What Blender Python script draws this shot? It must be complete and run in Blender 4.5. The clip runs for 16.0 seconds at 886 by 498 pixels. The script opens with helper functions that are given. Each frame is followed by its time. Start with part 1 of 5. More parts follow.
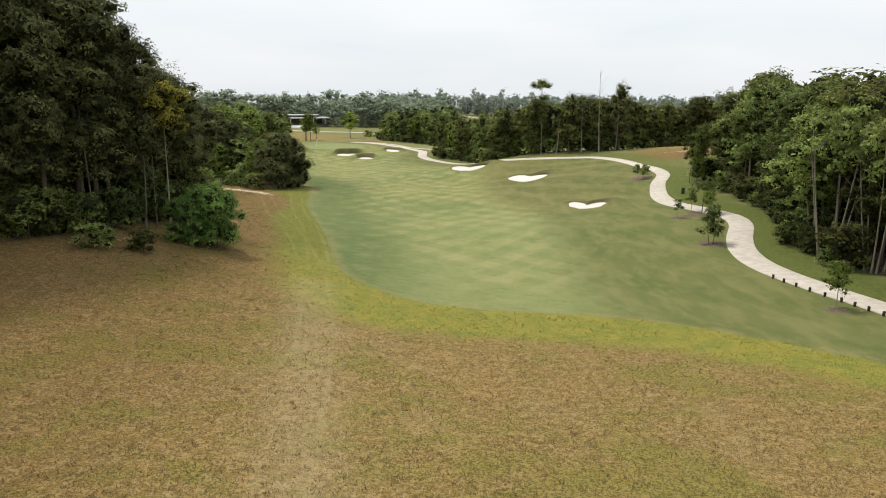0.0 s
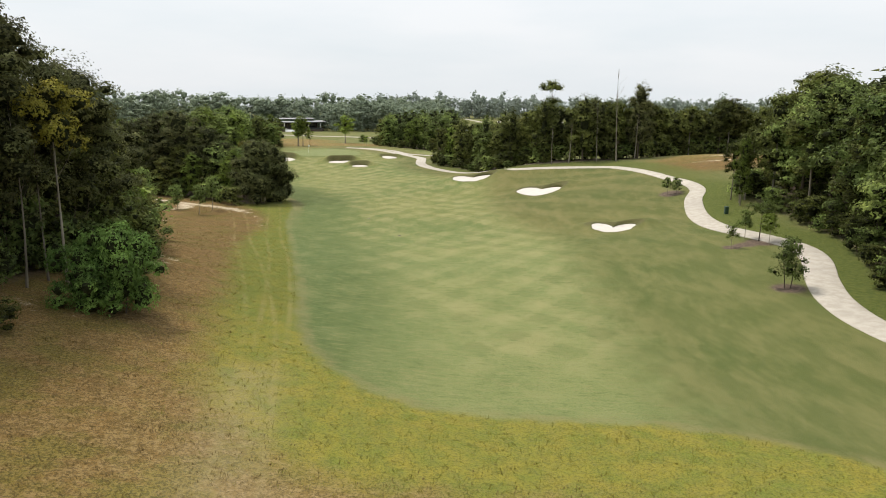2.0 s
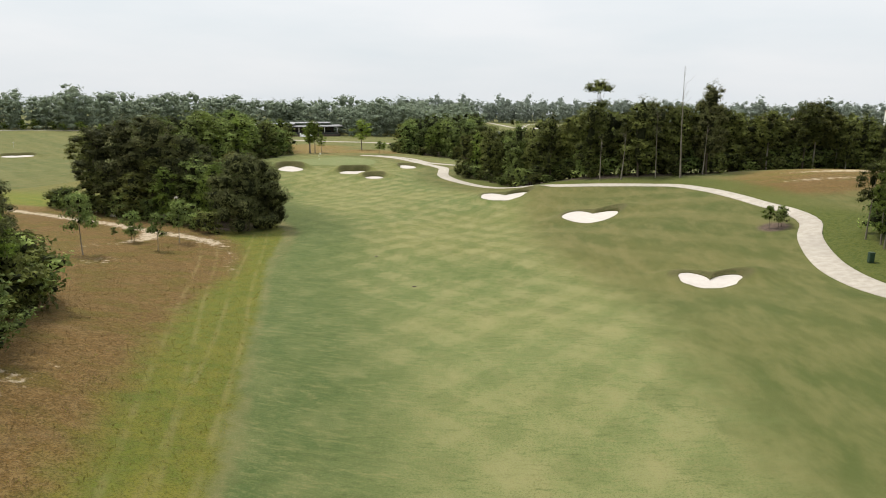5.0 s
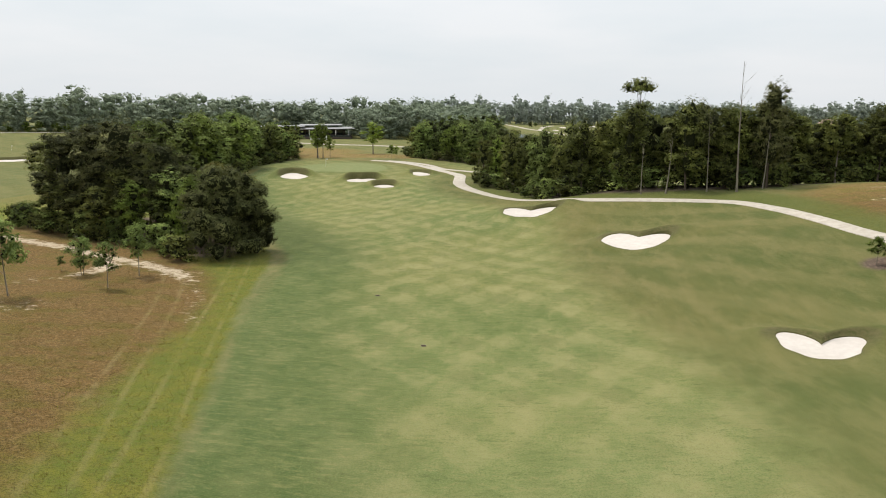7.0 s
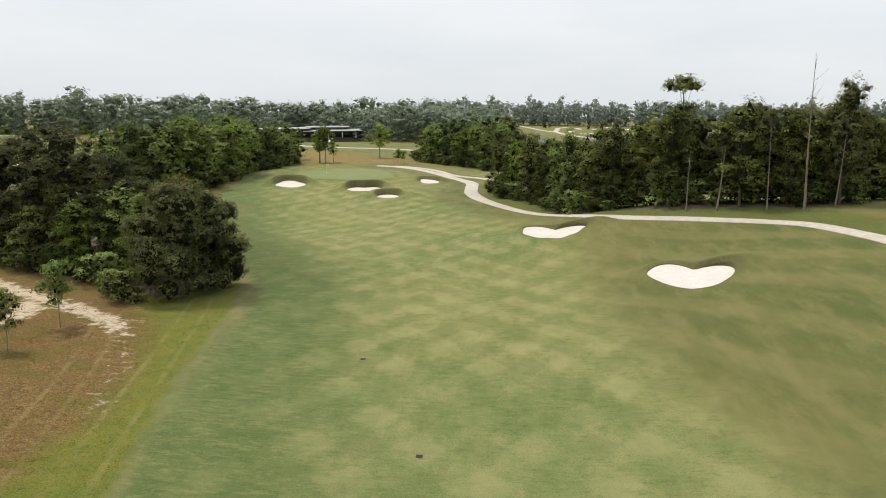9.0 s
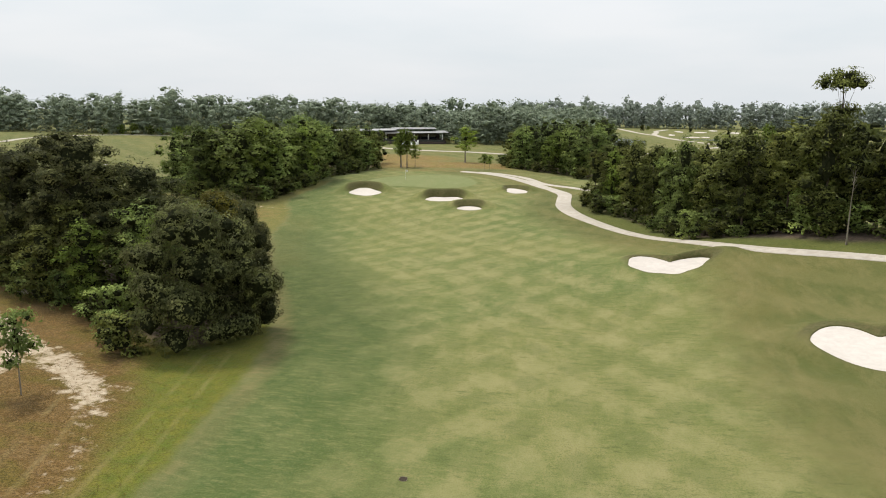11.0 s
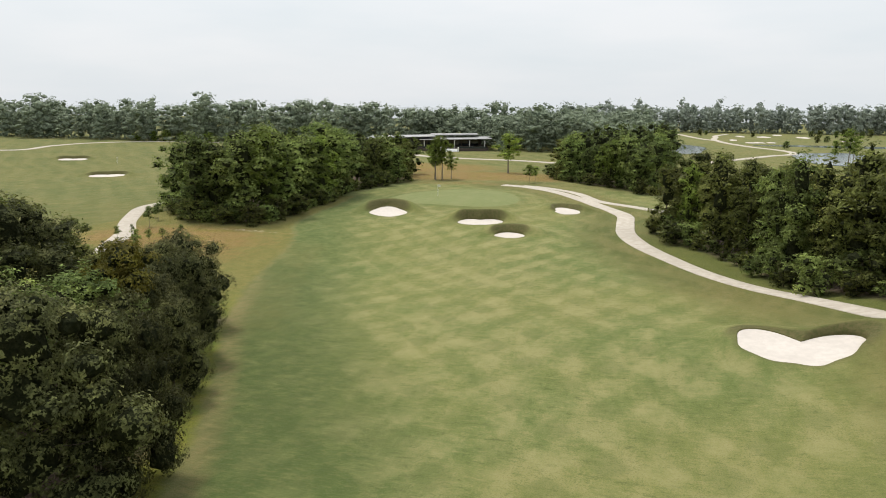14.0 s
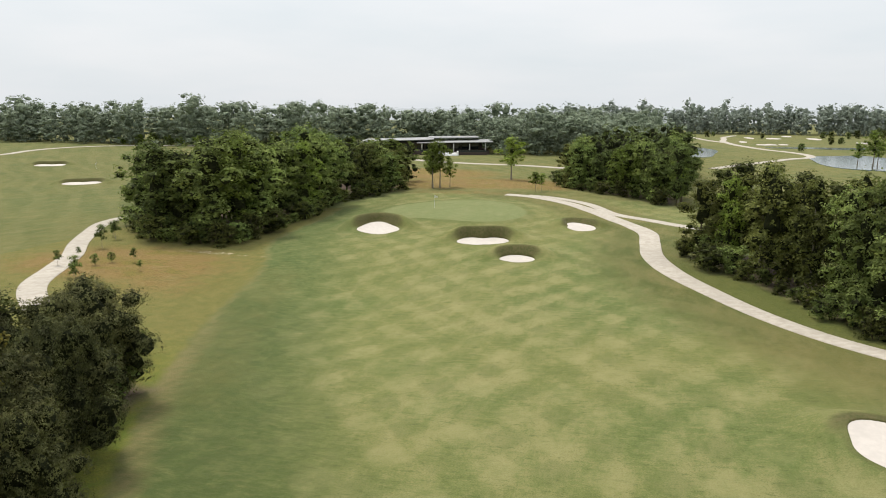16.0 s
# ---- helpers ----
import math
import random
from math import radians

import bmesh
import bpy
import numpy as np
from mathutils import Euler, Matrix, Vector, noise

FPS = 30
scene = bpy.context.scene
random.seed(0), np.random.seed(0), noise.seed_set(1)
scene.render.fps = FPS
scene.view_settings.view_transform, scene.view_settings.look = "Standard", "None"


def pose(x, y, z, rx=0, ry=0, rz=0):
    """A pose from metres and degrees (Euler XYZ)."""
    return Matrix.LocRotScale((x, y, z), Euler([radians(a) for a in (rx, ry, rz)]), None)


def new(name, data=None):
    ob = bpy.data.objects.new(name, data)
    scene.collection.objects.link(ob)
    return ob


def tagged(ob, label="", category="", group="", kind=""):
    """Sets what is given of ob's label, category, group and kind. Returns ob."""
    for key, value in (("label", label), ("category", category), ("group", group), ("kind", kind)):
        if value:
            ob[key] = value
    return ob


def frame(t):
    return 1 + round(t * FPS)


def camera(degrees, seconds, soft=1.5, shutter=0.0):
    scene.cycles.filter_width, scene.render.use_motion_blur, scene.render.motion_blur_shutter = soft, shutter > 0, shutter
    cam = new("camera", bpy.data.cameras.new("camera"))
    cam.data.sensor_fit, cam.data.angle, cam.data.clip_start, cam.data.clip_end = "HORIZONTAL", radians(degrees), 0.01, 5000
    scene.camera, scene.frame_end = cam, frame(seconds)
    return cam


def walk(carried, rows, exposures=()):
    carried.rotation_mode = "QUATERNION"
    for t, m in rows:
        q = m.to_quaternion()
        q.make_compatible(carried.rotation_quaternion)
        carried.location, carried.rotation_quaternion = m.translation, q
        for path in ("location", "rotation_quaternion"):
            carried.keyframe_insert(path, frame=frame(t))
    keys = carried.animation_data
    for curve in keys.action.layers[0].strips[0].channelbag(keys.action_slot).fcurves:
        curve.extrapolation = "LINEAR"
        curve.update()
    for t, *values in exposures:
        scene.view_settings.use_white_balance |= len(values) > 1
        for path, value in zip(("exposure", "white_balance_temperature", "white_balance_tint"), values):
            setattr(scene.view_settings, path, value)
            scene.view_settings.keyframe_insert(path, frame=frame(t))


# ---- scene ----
cam = camera(64.1, 16.0, soft=1.0)
METRES, EYE, TILT, LEAN, TURN = 120.0, 13.8, -2.95, 2.0, 0.0
ROWS = [
    (0.0, 0.0, 0.0, 0.0, 0.48, -9.42, -2.89),
    (0.5, -0.0002, 0.031, 0.0017, 0.48, -9.37, -2.86),
    (1.0, -0.0007, 0.0619, 0.0034, 0.46, -9.31, -2.83),
    (1.5, -0.0013, 0.093, 0.0049, 0.46, -9.25, -2.82),
    (2.0, -0.0021, 0.1244, 0.0063, 0.45, -9.21, -2.81),
    (2.5, -0.0031, 0.1559, 0.0077, 0.44, -9.15, -2.77),
    (3.0, -0.005, 0.1875, 0.0089, 0.56, -9.09, -2.79),
    (3.5, -0.0057, 0.2187, 0.0104, 2.18, -9.13, -2.89),
    (4.0, -0.0073, 0.25, 0.0118, 2.17, -9.11, -2.89),
    (6.5, -0.0159, 0.4076, 0.0197, 2.84, -9.01, -2.87),
    (7.0, -0.0177, 0.4387, 0.0215, 3.45, -9.03, -2.92),
    (7.5, -0.0188, 0.4698, 0.0232, 3.69, -9.01, -2.9),
    (8.0, -0.0204, 0.5014, 0.0249, 3.68, -9.0, -2.87),
    (10.5, -0.0284, 0.6609, 0.0322, 9.07, -9.19, -3.08),
    (11.0, -0.0317, 0.6925, 0.0338, 11.66, -9.33, -3.24),
    (11.5, -0.0345, 0.7238, 0.0353, 13.36, -9.39, -3.28),
    (12.0, -0.0376, 0.7544, 0.0368, 13.54, -9.39, -3.24),
    (12.5, -0.0417, 0.7844, 0.0382, 13.86, -9.35, -3.2),
    (13.0, -0.0461, 0.8144, 0.0395, 14.64, -9.32, -3.18),
    (13.5, -0.051, 0.844, 0.0411, 15.2, -9.27, -3.16),
    (14.0, -0.0568, 0.874, 0.0427, 15.34, -9.23, -3.09),
    (14.5, -0.0633, 0.9041, 0.0445, 15.34, -9.21, -3.04),
    (15.0, -0.0703, 0.934, 0.0461, 15.33, -9.21, -2.98),
    (15.5, -0.0779, 0.9634, 0.0473, 15.32, -9.17, -2.94),
    (16.0, -0.0859, 0.9926, 0.0488, 15.32, -9.14, -2.93),
]
walk(cam, [(t, pose(0, 0, EYE, TILT, LEAN, TURN) @ pose(METRES * x, METRES * y, METRES * z, 90 + pitch, roll, yaw)) for t, x, y, z, yaw, pitch, roll in ROWS],
     [(0.0, 0.12), (3.0, 0.05), (7.0, 0.0), (16.0, 0.0)])

# ---- light ----
SUN_HEIGHT, SUN_TURN = 60.0, 311.0
world = bpy.data.worlds.new("overcast")
scene.world = world
world.use_nodes = True
wn, wl = world.node_tree.nodes, world.node_tree.links
wn.clear()
w_out = wn.new("ShaderNodeOutputWorld")
w_bg = wn.new("ShaderNodeBackground")
w_sky = wn.new("ShaderNodeTexSky")
w_sky.sky_type, w_sky.sun_disc = "NISHITA", False
w_sky.sun_elevation, w_sky.sun_rotation = radians(SUN_HEIGHT), radians(SUN_TURN)
w_sky.dust_density, w_sky.air_density = 4.0, 1.0
w_co = wn.new("ShaderNodeTexCoord")
w_sep = wn.new("ShaderNodeSeparateXYZ")
w_grad = wn.new("ShaderNodeMapRange")        # overcast: the zenith is brighter than the skyline
w_grad.inputs[1].default_value, w_grad.inputs[2].default_value = 0.0, 1.0
w_grad.inputs[3].default_value, w_grad.inputs[4].default_value = 0.84, 1.36
w_map = wn.new("ShaderNodeMapping")
w_map.inputs["Scale"].default_value = (1.0, 1.0, 4.5)
w_cloud = wn.new("ShaderNodeTexNoise")
w_cloud.inputs["Scale"].default_value, w_cloud.inputs["Detail"].default_value = 3.2, 5.0
w_ramp = wn.new("ShaderNodeValToRGB")
w_ramp.color_ramp.elements[0].position, w_ramp.color_ramp.elements[0].color = 0.32, (0.910, 0.970, 1.010, 1)
w_ramp.color_ramp.elements[1].position, w_ramp.color_ramp.elements[1].color = 0.66, (1.015, 1.040, 1.065, 1)
w_mul = wn.new("ShaderNodeMix")
w_mul.data_type, w_mul.blend_type = "RGBA", "MULTIPLY"
w_mul.inputs[0].default_value = 1.0
w_mix = wn.new("ShaderNodeMix")
w_mix.data_type = "RGBA"
w_mix.inputs[0].default_value = 0.93
w_dim = wn.new("ShaderNodeMix")
w_dim.data_type, w_dim.blend_type = "RGBA", "MULTIPLY"
w_dim.inputs[0].default_value = 1.0
w_dim.inputs[7].default_value = (0.10, 0.10, 0.10, 1)
wl.new(w_co.outputs["Generated"], w_sep.inputs[0])
wl.new(w_sep.outputs[2], w_grad.inputs[0])
wl.new(w_co.outputs["Generated"], w_map.inputs[0])
wl.new(w_map.outputs[0], w_cloud.inputs[0])
wl.new(w_cloud.outputs[0], w_ramp.inputs[0])
wl.new(w_ramp.outputs[0], w_mul.inputs[6])
wl.new(w_grad.outputs[0], w_mul.inputs[7])
wl.new(w_sky.outputs[0], w_dim.inputs[6])
wl.new(w_dim.outputs[2], w_mix.inputs[6])
wl.new(w_mul.outputs[2], w_mix.inputs[7])
wl.new(w_mix.outputs[2], w_bg.inputs[0])
w_bg.inputs[1].default_value = 1.0
wl.new(w_bg.outputs[0], w_out.inputs[0])

sun = new("sun", bpy.data.lights.new("sun", "SUN"))
sun.data.energy, sun.data.angle, sun.data.color = 3.2, radians(12), (1.0, 0.95, 0.87)
sun.matrix_world = pose(0, 0, 80, 90 - SUN_HEIGHT, 0, 180 - SUN_TURN)

# ---- materials ----


class Nodes:
    """A small builder of node materials."""

    def __init__(self, name):
        self.mat = bpy.data.materials.new(name)
        self.mat.use_nodes = True
        self.t = self.mat.node_tree
        self.bsdf = self.t.nodes["Principled BSDF"]
        self.out = self.t.nodes["Material Output"]

    def put(self, socket, value):
        if isinstance(value, bpy.types.NodeSocket):
            self.t.links.new(value, socket)
        elif isinstance(value, (tuple, list)) and len(value) == 3 and socket.type == "RGBA":
            socket.default_value = (*value, 1)
        else:
            socket.default_value = value

    def noise(self, scale, detail=4.0, rough=0.55, stretch=None, turn=0.0):
        co = self.t.nodes.new("ShaderNodeTexCoord").outputs["Object"]
        if stretch:
            m = self.t.nodes.new("ShaderNodeMapping")
            m.inputs["Scale"].default_value, m.inputs["Rotation"].default_value = stretch, (0, 0, radians(turn))
            self.put(m.inputs[0], co)
            co = m.outputs[0]
        n = self.t.nodes.new("ShaderNodeTexNoise")
        self.put(n.inputs["Vector"], co)
        n.inputs["Scale"].default_value, n.inputs["Detail"].default_value, n.inputs["Roughness"].default_value = scale, detail, rough
        return n.outputs[0]

    def span(self, value, a, b, c=0.0, d=1.0):
        n = self.t.nodes.new("ShaderNodeMapRange")
        n.interpolation_type = "SMOOTHSTEP"
        for k, v in enumerate((value, a, b, c, d)):
            self.put(n.inputs[k], v)
        return n.outputs[0]

    def math(self, op, a, b=0.0):
        n = self.t.nodes.new("ShaderNodeMath")
        n.operation = op
        self.put(n.inputs[0], a)
        self.put(n.inputs[1], b)
        return n.outputs[0]

    def mix(self, f, a, b, kind="MIX"):
        n = self.t.nodes.new("ShaderNodeMix")
        n.data_type, n.blend_type = "RGBA", kind
        self.put(n.inputs[0], f)
        self.put(n.inputs[6], a)
        self.put(n.inputs[7], b)
        return n.outputs[2]

    def attr(self, name):
        n = self.t.nodes.new("ShaderNodeAttribute")
        n.attribute_name = name
        return n.outputs["Fac"]

    def bump(self, height, strength, distance):
        n = self.t.nodes.new("ShaderNodeBump")
        n.inputs["Strength"].default_value, n.inputs["Distance"].default_value = strength, distance
        self.put(n.inputs["Height"], height)
        self.put(self.bsdf.inputs["Normal"], n.outputs[0])

    def done(self, color, rough=0.8, metal=0.0, spec=0.3):
        self.put(self.bsdf.inputs["Base Color"], color)
        self.put(self.bsdf.inputs["Roughness"], rough)
        self.bsdf.inputs["Metallic"].default_value = metal
        self.bsdf.inputs["Specular IOR Level"].default_value = spec
        return self.mat


def ground_material():
    n = Nodes("turf")
    fine = n.noise(3.2, 6, 0.72)
    grain = n.noise(10.0, 4, 0.75)
    mid = n.noise(0.8, 6, 0.65)
    broad = n.noise(0.055, 3, 0.5)
    patch = n.noise(0.24, 6, 0.62, (1.0, 0.85, 1.0), 38)
    wisps = n.noise(0.55, 6, 0.68, (1.0, 0.4, 1.0), -52)
    weave_a = n.noise(0.60, 5, 0.66, (1.0, 0.36, 1.0), 40)
    weave_b = n.noise(0.60, 5, 0.66, (1.0, 0.36, 1.0), -46)
    streak = n.noise(2.6, 6, 0.80, (0.34, 1.0, 1.0), 8)
    edge = n.attr("fair")
    # mown fairway: green at its rim, olive and tan where it is worn, with faint mowing lines and streaks of thatch
    mown = n.mix(n.span(broad, 0.34, 0.60), (0.104, 0.138, 0.038), (0.150, 0.162, 0.048))
    mown = n.mix(n.math("MULTIPLY", n.attr("pale"), 0.50), mown, (0.215, 0.245, 0.096))
    mown = n.mix(n.math("MULTIPLY", n.span(edge, -15, -3.0, 0.0, 0.85), n.attr("rim")), mown, n.mix(n.span(mid, 0.35, 0.65), (0.052, 0.092, 0.024), (0.074, 0.106, 0.030)))
    blot = n.math("ADD", n.math("MULTIPLY", patch, 0.48), n.math("ADD", n.math("MULTIPLY", weave_a, 0.26), n.math("MULTIPLY", weave_b, 0.26)))
    worn = n.math("MULTIPLY", n.span(blot, 0.40, 0.66), n.span(edge, -4.0, -14.0, 0.2, 1.0))
    mown = n.mix(n.math("MULTIPLY", worn, n.math("ADD", 0.34, n.math("MULTIPLY", n.attr("wear"), 0.44))), mown, (0.262, 0.236, 0.102))
    hatch = n.math("MULTIPLY", n.math("MAXIMUM", n.span(weave_a, 0.45, 0.66), n.span(weave_b, 0.45, 0.66)), n.span(edge, -4.0, -14.0, 0.3, 1.0))
    mown = n.mix(n.math("MULTIPLY", hatch, n.span(patch, 0.36, 0.60, 0.10, 0.46)), mown, (0.258, 0.238, 0.102))
    mown = n.mix(n.span(blot, 0.50, 0.36, 0.0, 0.32), mown, (0.078, 0.104, 0.031))
    mown = n.mix(n.span(streak, 0.49, 0.64, 0.0, 0.50), mown, (0.225, 0.205, 0.085))
    mown = n.mix(n.span(streak, 0.47, 0.34, 0.0, 0.55), mown, (0.064, 0.084, 0.023))
    mown = n.mix(n.span(grain, 0.50, 0.62, 0.0, 0.45), mown, (0.076, 0.090, 0.029))
    mown = n.mix(n.span(grain, 0.46, 0.36, 0.0, 0.35), mown, (0.225, 0.215, 0.095))
    cross = 0.0
    for turn in (36, -40):
        m = n.t.nodes.new("ShaderNodeMapping")
        m.inputs["Rotation"].default_value = (0, 0, radians(turn))
        n.put(m.inputs[0], n.t.nodes.new("ShaderNodeTexCoord").outputs["Object"])
        w = n.t.nodes.new("ShaderNodeTexWave")
        w.wave_type, w.bands_direction = "BANDS", "X"
        for key, val in (("Scale", 0.072), ("Distortion", 2.2), ("Detail", 3.0), ("Detail Scale", 0.5), ("Detail Roughness", 0.6)):
            w.inputs[key].default_value = val
        n.put(w.inputs["Vector"], m.outputs[0])
        cross = n.math("ADD", cross, n.math("MULTIPLY", n.span(w.outputs["Fac"], 0.2, 0.8), 0.5))
    lattice_at = n.math("MULTIPLY", n.span(patch, 0.34, 0.62, 0.25, 1.0), n.span(edge, -3.0, -12.0, 0.3, 1.0))
    mown = n.mix(n.math("MULTIPLY", n.span(cross, 0.45, 1.0, 0.0, 0.42), lattice_at), mown, (0.262, 0.244, 0.106))
    mown = n.mix(n.math("MULTIPLY", n.span(cross, 0.40, 0.0, 0.0, 0.35), lattice_at), mown, (0.090, 0.112, 0.034))
    mown = n.mix(n.math("MULTIPLY", n.attr("deep"), n.span(mid, 0.34, 0.66, 0.75, 0.35)), mown, (0.062, 0.080, 0.024))
    # semi-rough of the slopes
    semi = n.mix(n.span(broad, 0.36, 0.66), (0.086, 0.098, 0.028), (0.126, 0.119, 0.038))
    semi = n.mix(n.span(wisps, 0.4, 0.66, 0, 0.65), semi, (0.172, 0.150, 0.060))
    semi = n.mix(n.span(n.noise(1.1, 5, 0.65, (1.0, 0.25, 1.0), -20), 0.42, 0.7, 0, 0.5), semi, (0.072, 0.090, 0.024))
    semi = n.mix(n.span(streak, 0.46, 0.30, 0.0, 0.5), semi, (0.062, 0.076, 0.022))
    wave = n.t.nodes.new("ShaderNodeTexWave")
    wave.wave_type, wave.bands_direction = "BANDS", "DIAGONAL"
    wave.inputs["Scale"].default_value, wave.inputs["Distortion"].default_value, wave.inputs["Detail"].default_value, wave.inputs["Detail Scale"].default_value = 0.055, 9.0, 2.0, 0.35
    n.put(wave.inputs["Vector"], n.t.nodes.new("ShaderNodeTexCoord").outputs["Object"])
    semi = n.mix(n.span(wave.outputs["Fac"], 0.45, 0.9, 0.0, 0.30), semi, (0.185, 0.160, 0.064))
    semi = n.mix(n.math("MULTIPLY", n.attr("pale"), 0.6), semi, n.mix(n.span(wisps, 0.38, 0.64), (0.086, 0.108, 0.030), (0.142, 0.148, 0.050)))
    # rough grass: yellow-green at the head of the fairway, greener along its side
    lime = n.mix(n.span(mid, 0.33, 0.68), (0.240, 0.205, 0.033), (0.150, 0.172, 0.028))
    side = n.mix(n.span(mid, 0.33, 0.68), (0.184, 0.186, 0.030), (0.108, 0.152, 0.022))
    lush = n.mix(n.attr("lime"), side, lime)
    lush = n.mix(n.math("MULTIPLY", n.attr("late"), 0.75), lush, n.mix(n.span(mid, 0.35, 0.65), (0.185, 0.152, 0.060), (0.135, 0.124, 0.042)))
    lush = n.mix(n.span(fine, 0.42, 0.64, 0, 0.45), lush, (0.190, 0.155, 0.045))
    lush = n.mix(n.span(grain, 0.47, 0.60, 0, 0.55), lush, (0.060, 0.068, 0.013))
    lush = n.mix(1.0, lush, n.mix(n.math("MULTIPLY", n.attr("parched"), n.span(n.attr("late"), 0.1, 0.9, 1.0, 0.0)), (1.0, 1.0, 1.0), (0.86, 0.83, 0.82)), "MULTIPLY")
    # dry brown grass
    dry = n.mix(n.span(mid, 0.34, 0.68), (0.206, 0.132, 0.042), (0.164, 0.116, 0.036))
    dry = n.mix(n.span(fine, 0.44, 0.58, 0, 0.65), dry, (0.320, 0.225, 0.095))
    dry = n.mix(n.span(grain, 0.47, 0.58, 0, 0.72), dry, (0.078, 0.053, 0.018))
    dry = n.mix(n.span(n.noise(0.21, 5, 0.65), 0.56, 0.76, 0, 0.3), dry, (0.310, 0.240, 0.130))
    dry = n.mix(n.span(n.noise(0.20, 5, 0.68, (1.0, 1.6, 1.0), 20), 0.47, 0.62, 0, 0.72), dry, n.mix(n.span(grain, 0.42, 0.6), (0.190, 0.160, 0.032), (0.078, 0.076, 0.017)))
    dry = n.mix(1.0, dry, n.mix(n.attr("parched"), (1.0, 1.0, 1.0), (0.74, 0.68, 0.66)), "MULTIPLY")
    bare = n.mix(n.span(fine, 0.3, 0.7), (0.50, 0.42, 0.31), (0.36, 0.28, 0.185))
    litter = n.mix(n.span(fine, 0.35, 0.7), (0.080, 0.060, 0.044), (0.185, 0.132, 0.098))
    putting = n.mix(n.span(mid, 0.3, 0.7), (0.150, 0.172, 0.066), (0.178, 0.196, 0.080))
    putting = n.mix(n.span(n.noise(0.3, 4, 0.6), 0.45, 0.7, 0, 0.5), putting, (0.205, 0.205, 0.092))

    wob = n.math("MULTIPLY", n.math("SUBTRACT", n.noise(0.55, 4, 0.6), 0.5), 3.2)
    fair = n.math("ADD", edge, n.math("MULTIPLY", wob, 0.5))
    base = n.mix(n.span(n.math("ADD", n.attr("semi"), n.math("MULTIPLY", wob, 0.16)), 0.15, 0.85), mown, semi)
    base = n.mix(n.math("MULTIPLY", n.span(fair, -0.45, 0.15), n.span(wisps, 0.35, 0.6, 0.1, 0.45)), base, (0.205, 0.172, 0.074))
    base = n.mix(n.span(fair, 0.1, 1.0), base, lush)
    dryness = n.math("ADD", n.attr("dry"), n.math("MULTIPLY", wob, 0.17))
    base = n.mix(n.span(dryness, 0.24, 0.76), base, dry)
    dust = n.math("MULTIPLY", n.attr("dust"), n.span(fine, 0.30, 0.62, 0.45, 1.0))
    base = n.mix(dust, base, (0.330, 0.262, 0.155))
    base = n.mix(n.math("MULTIPLY", n.attr("verge"), n.span(mid, 0.28, 0.5, 0.6, 1.0)), base, n.mix(n.span(fine, 0.36, 0.64), (0.060, 0.082, 0.016), (0.110, 0.118, 0.028)))
    base = n.mix(n.math("MULTIPLY", n.attr("tan"), n.span(streak, 0.32, 0.56, 0.35, 0.85)), base, (0.215, 0.168, 0.076))
    base = n.mix(n.span(n.attr("litter"), 0.3, 0.8), base, litter)
    ring = n.math("ADD", n.attr("green"), n.math("MULTIPLY", wob, 0.12))
    base = n.mix(n.span(n.math("ABSOLUTE", n.math("SUBTRACT", ring, 0.6)), 1.0, 0.3, 0.0, 0.28), base, (0.086, 0.108, 0.034))
    base = n.mix(n.span(ring, 0.25, -0.45), base, putting)
    # bunker lips: darker long grass, with the steep face's shade put into the colour
    brow = n.mix(n.span(fine, 0.36, 0.64), (0.076, 0.080, 0.028), (0.116, 0.102, 0.045))
    base = n.mix(n.span(n.math("ADD", n.attr("face"), n.math("MULTIPLY", wob, 0.10)), 0.1, 0.95), base, brow)
    rut = 0.0
    for side_name in ("wheel", "wheel_b"):
        rut = n.math("MAXIMUM", rut, n.span(n.math("ABSOLUTE", n.math("SUBTRACT", n.math("ABSOLUTE", n.attr(side_name)), 0.8)), 0.26, 0.04))
    rut = n.math("MULTIPLY", rut, n.span(n.noise(0.35, 4, 0.6), 0.36, 0.62, 0.03, 0.26))
    base = n.mix(rut, base, (0.285, 0.232, 0.105))
    sandy = n.math("ADD", n.attr("bare"), n.math("MULTIPLY", n.math("SUBTRACT", n.noise(1.3, 5, 0.7), 0.5), 1.5))
    base = n.mix(n.span(sandy, 0.42, 0.7), base, bare)
    rough_h = n.math("ADD", n.math("MULTIPLY", fine, 0.5), n.math("MULTIPLY", grain, 0.5))
    n.bump(rough_h, 0.8, 0.16)
    n.bsdf.inputs["Sheen Weight"].default_value, n.bsdf.inputs["Sheen Roughness"].default_value = 0.03, 0.4      # the pale bloom of grass seen low
    return n.done(base, 0.95, spec=0.08)


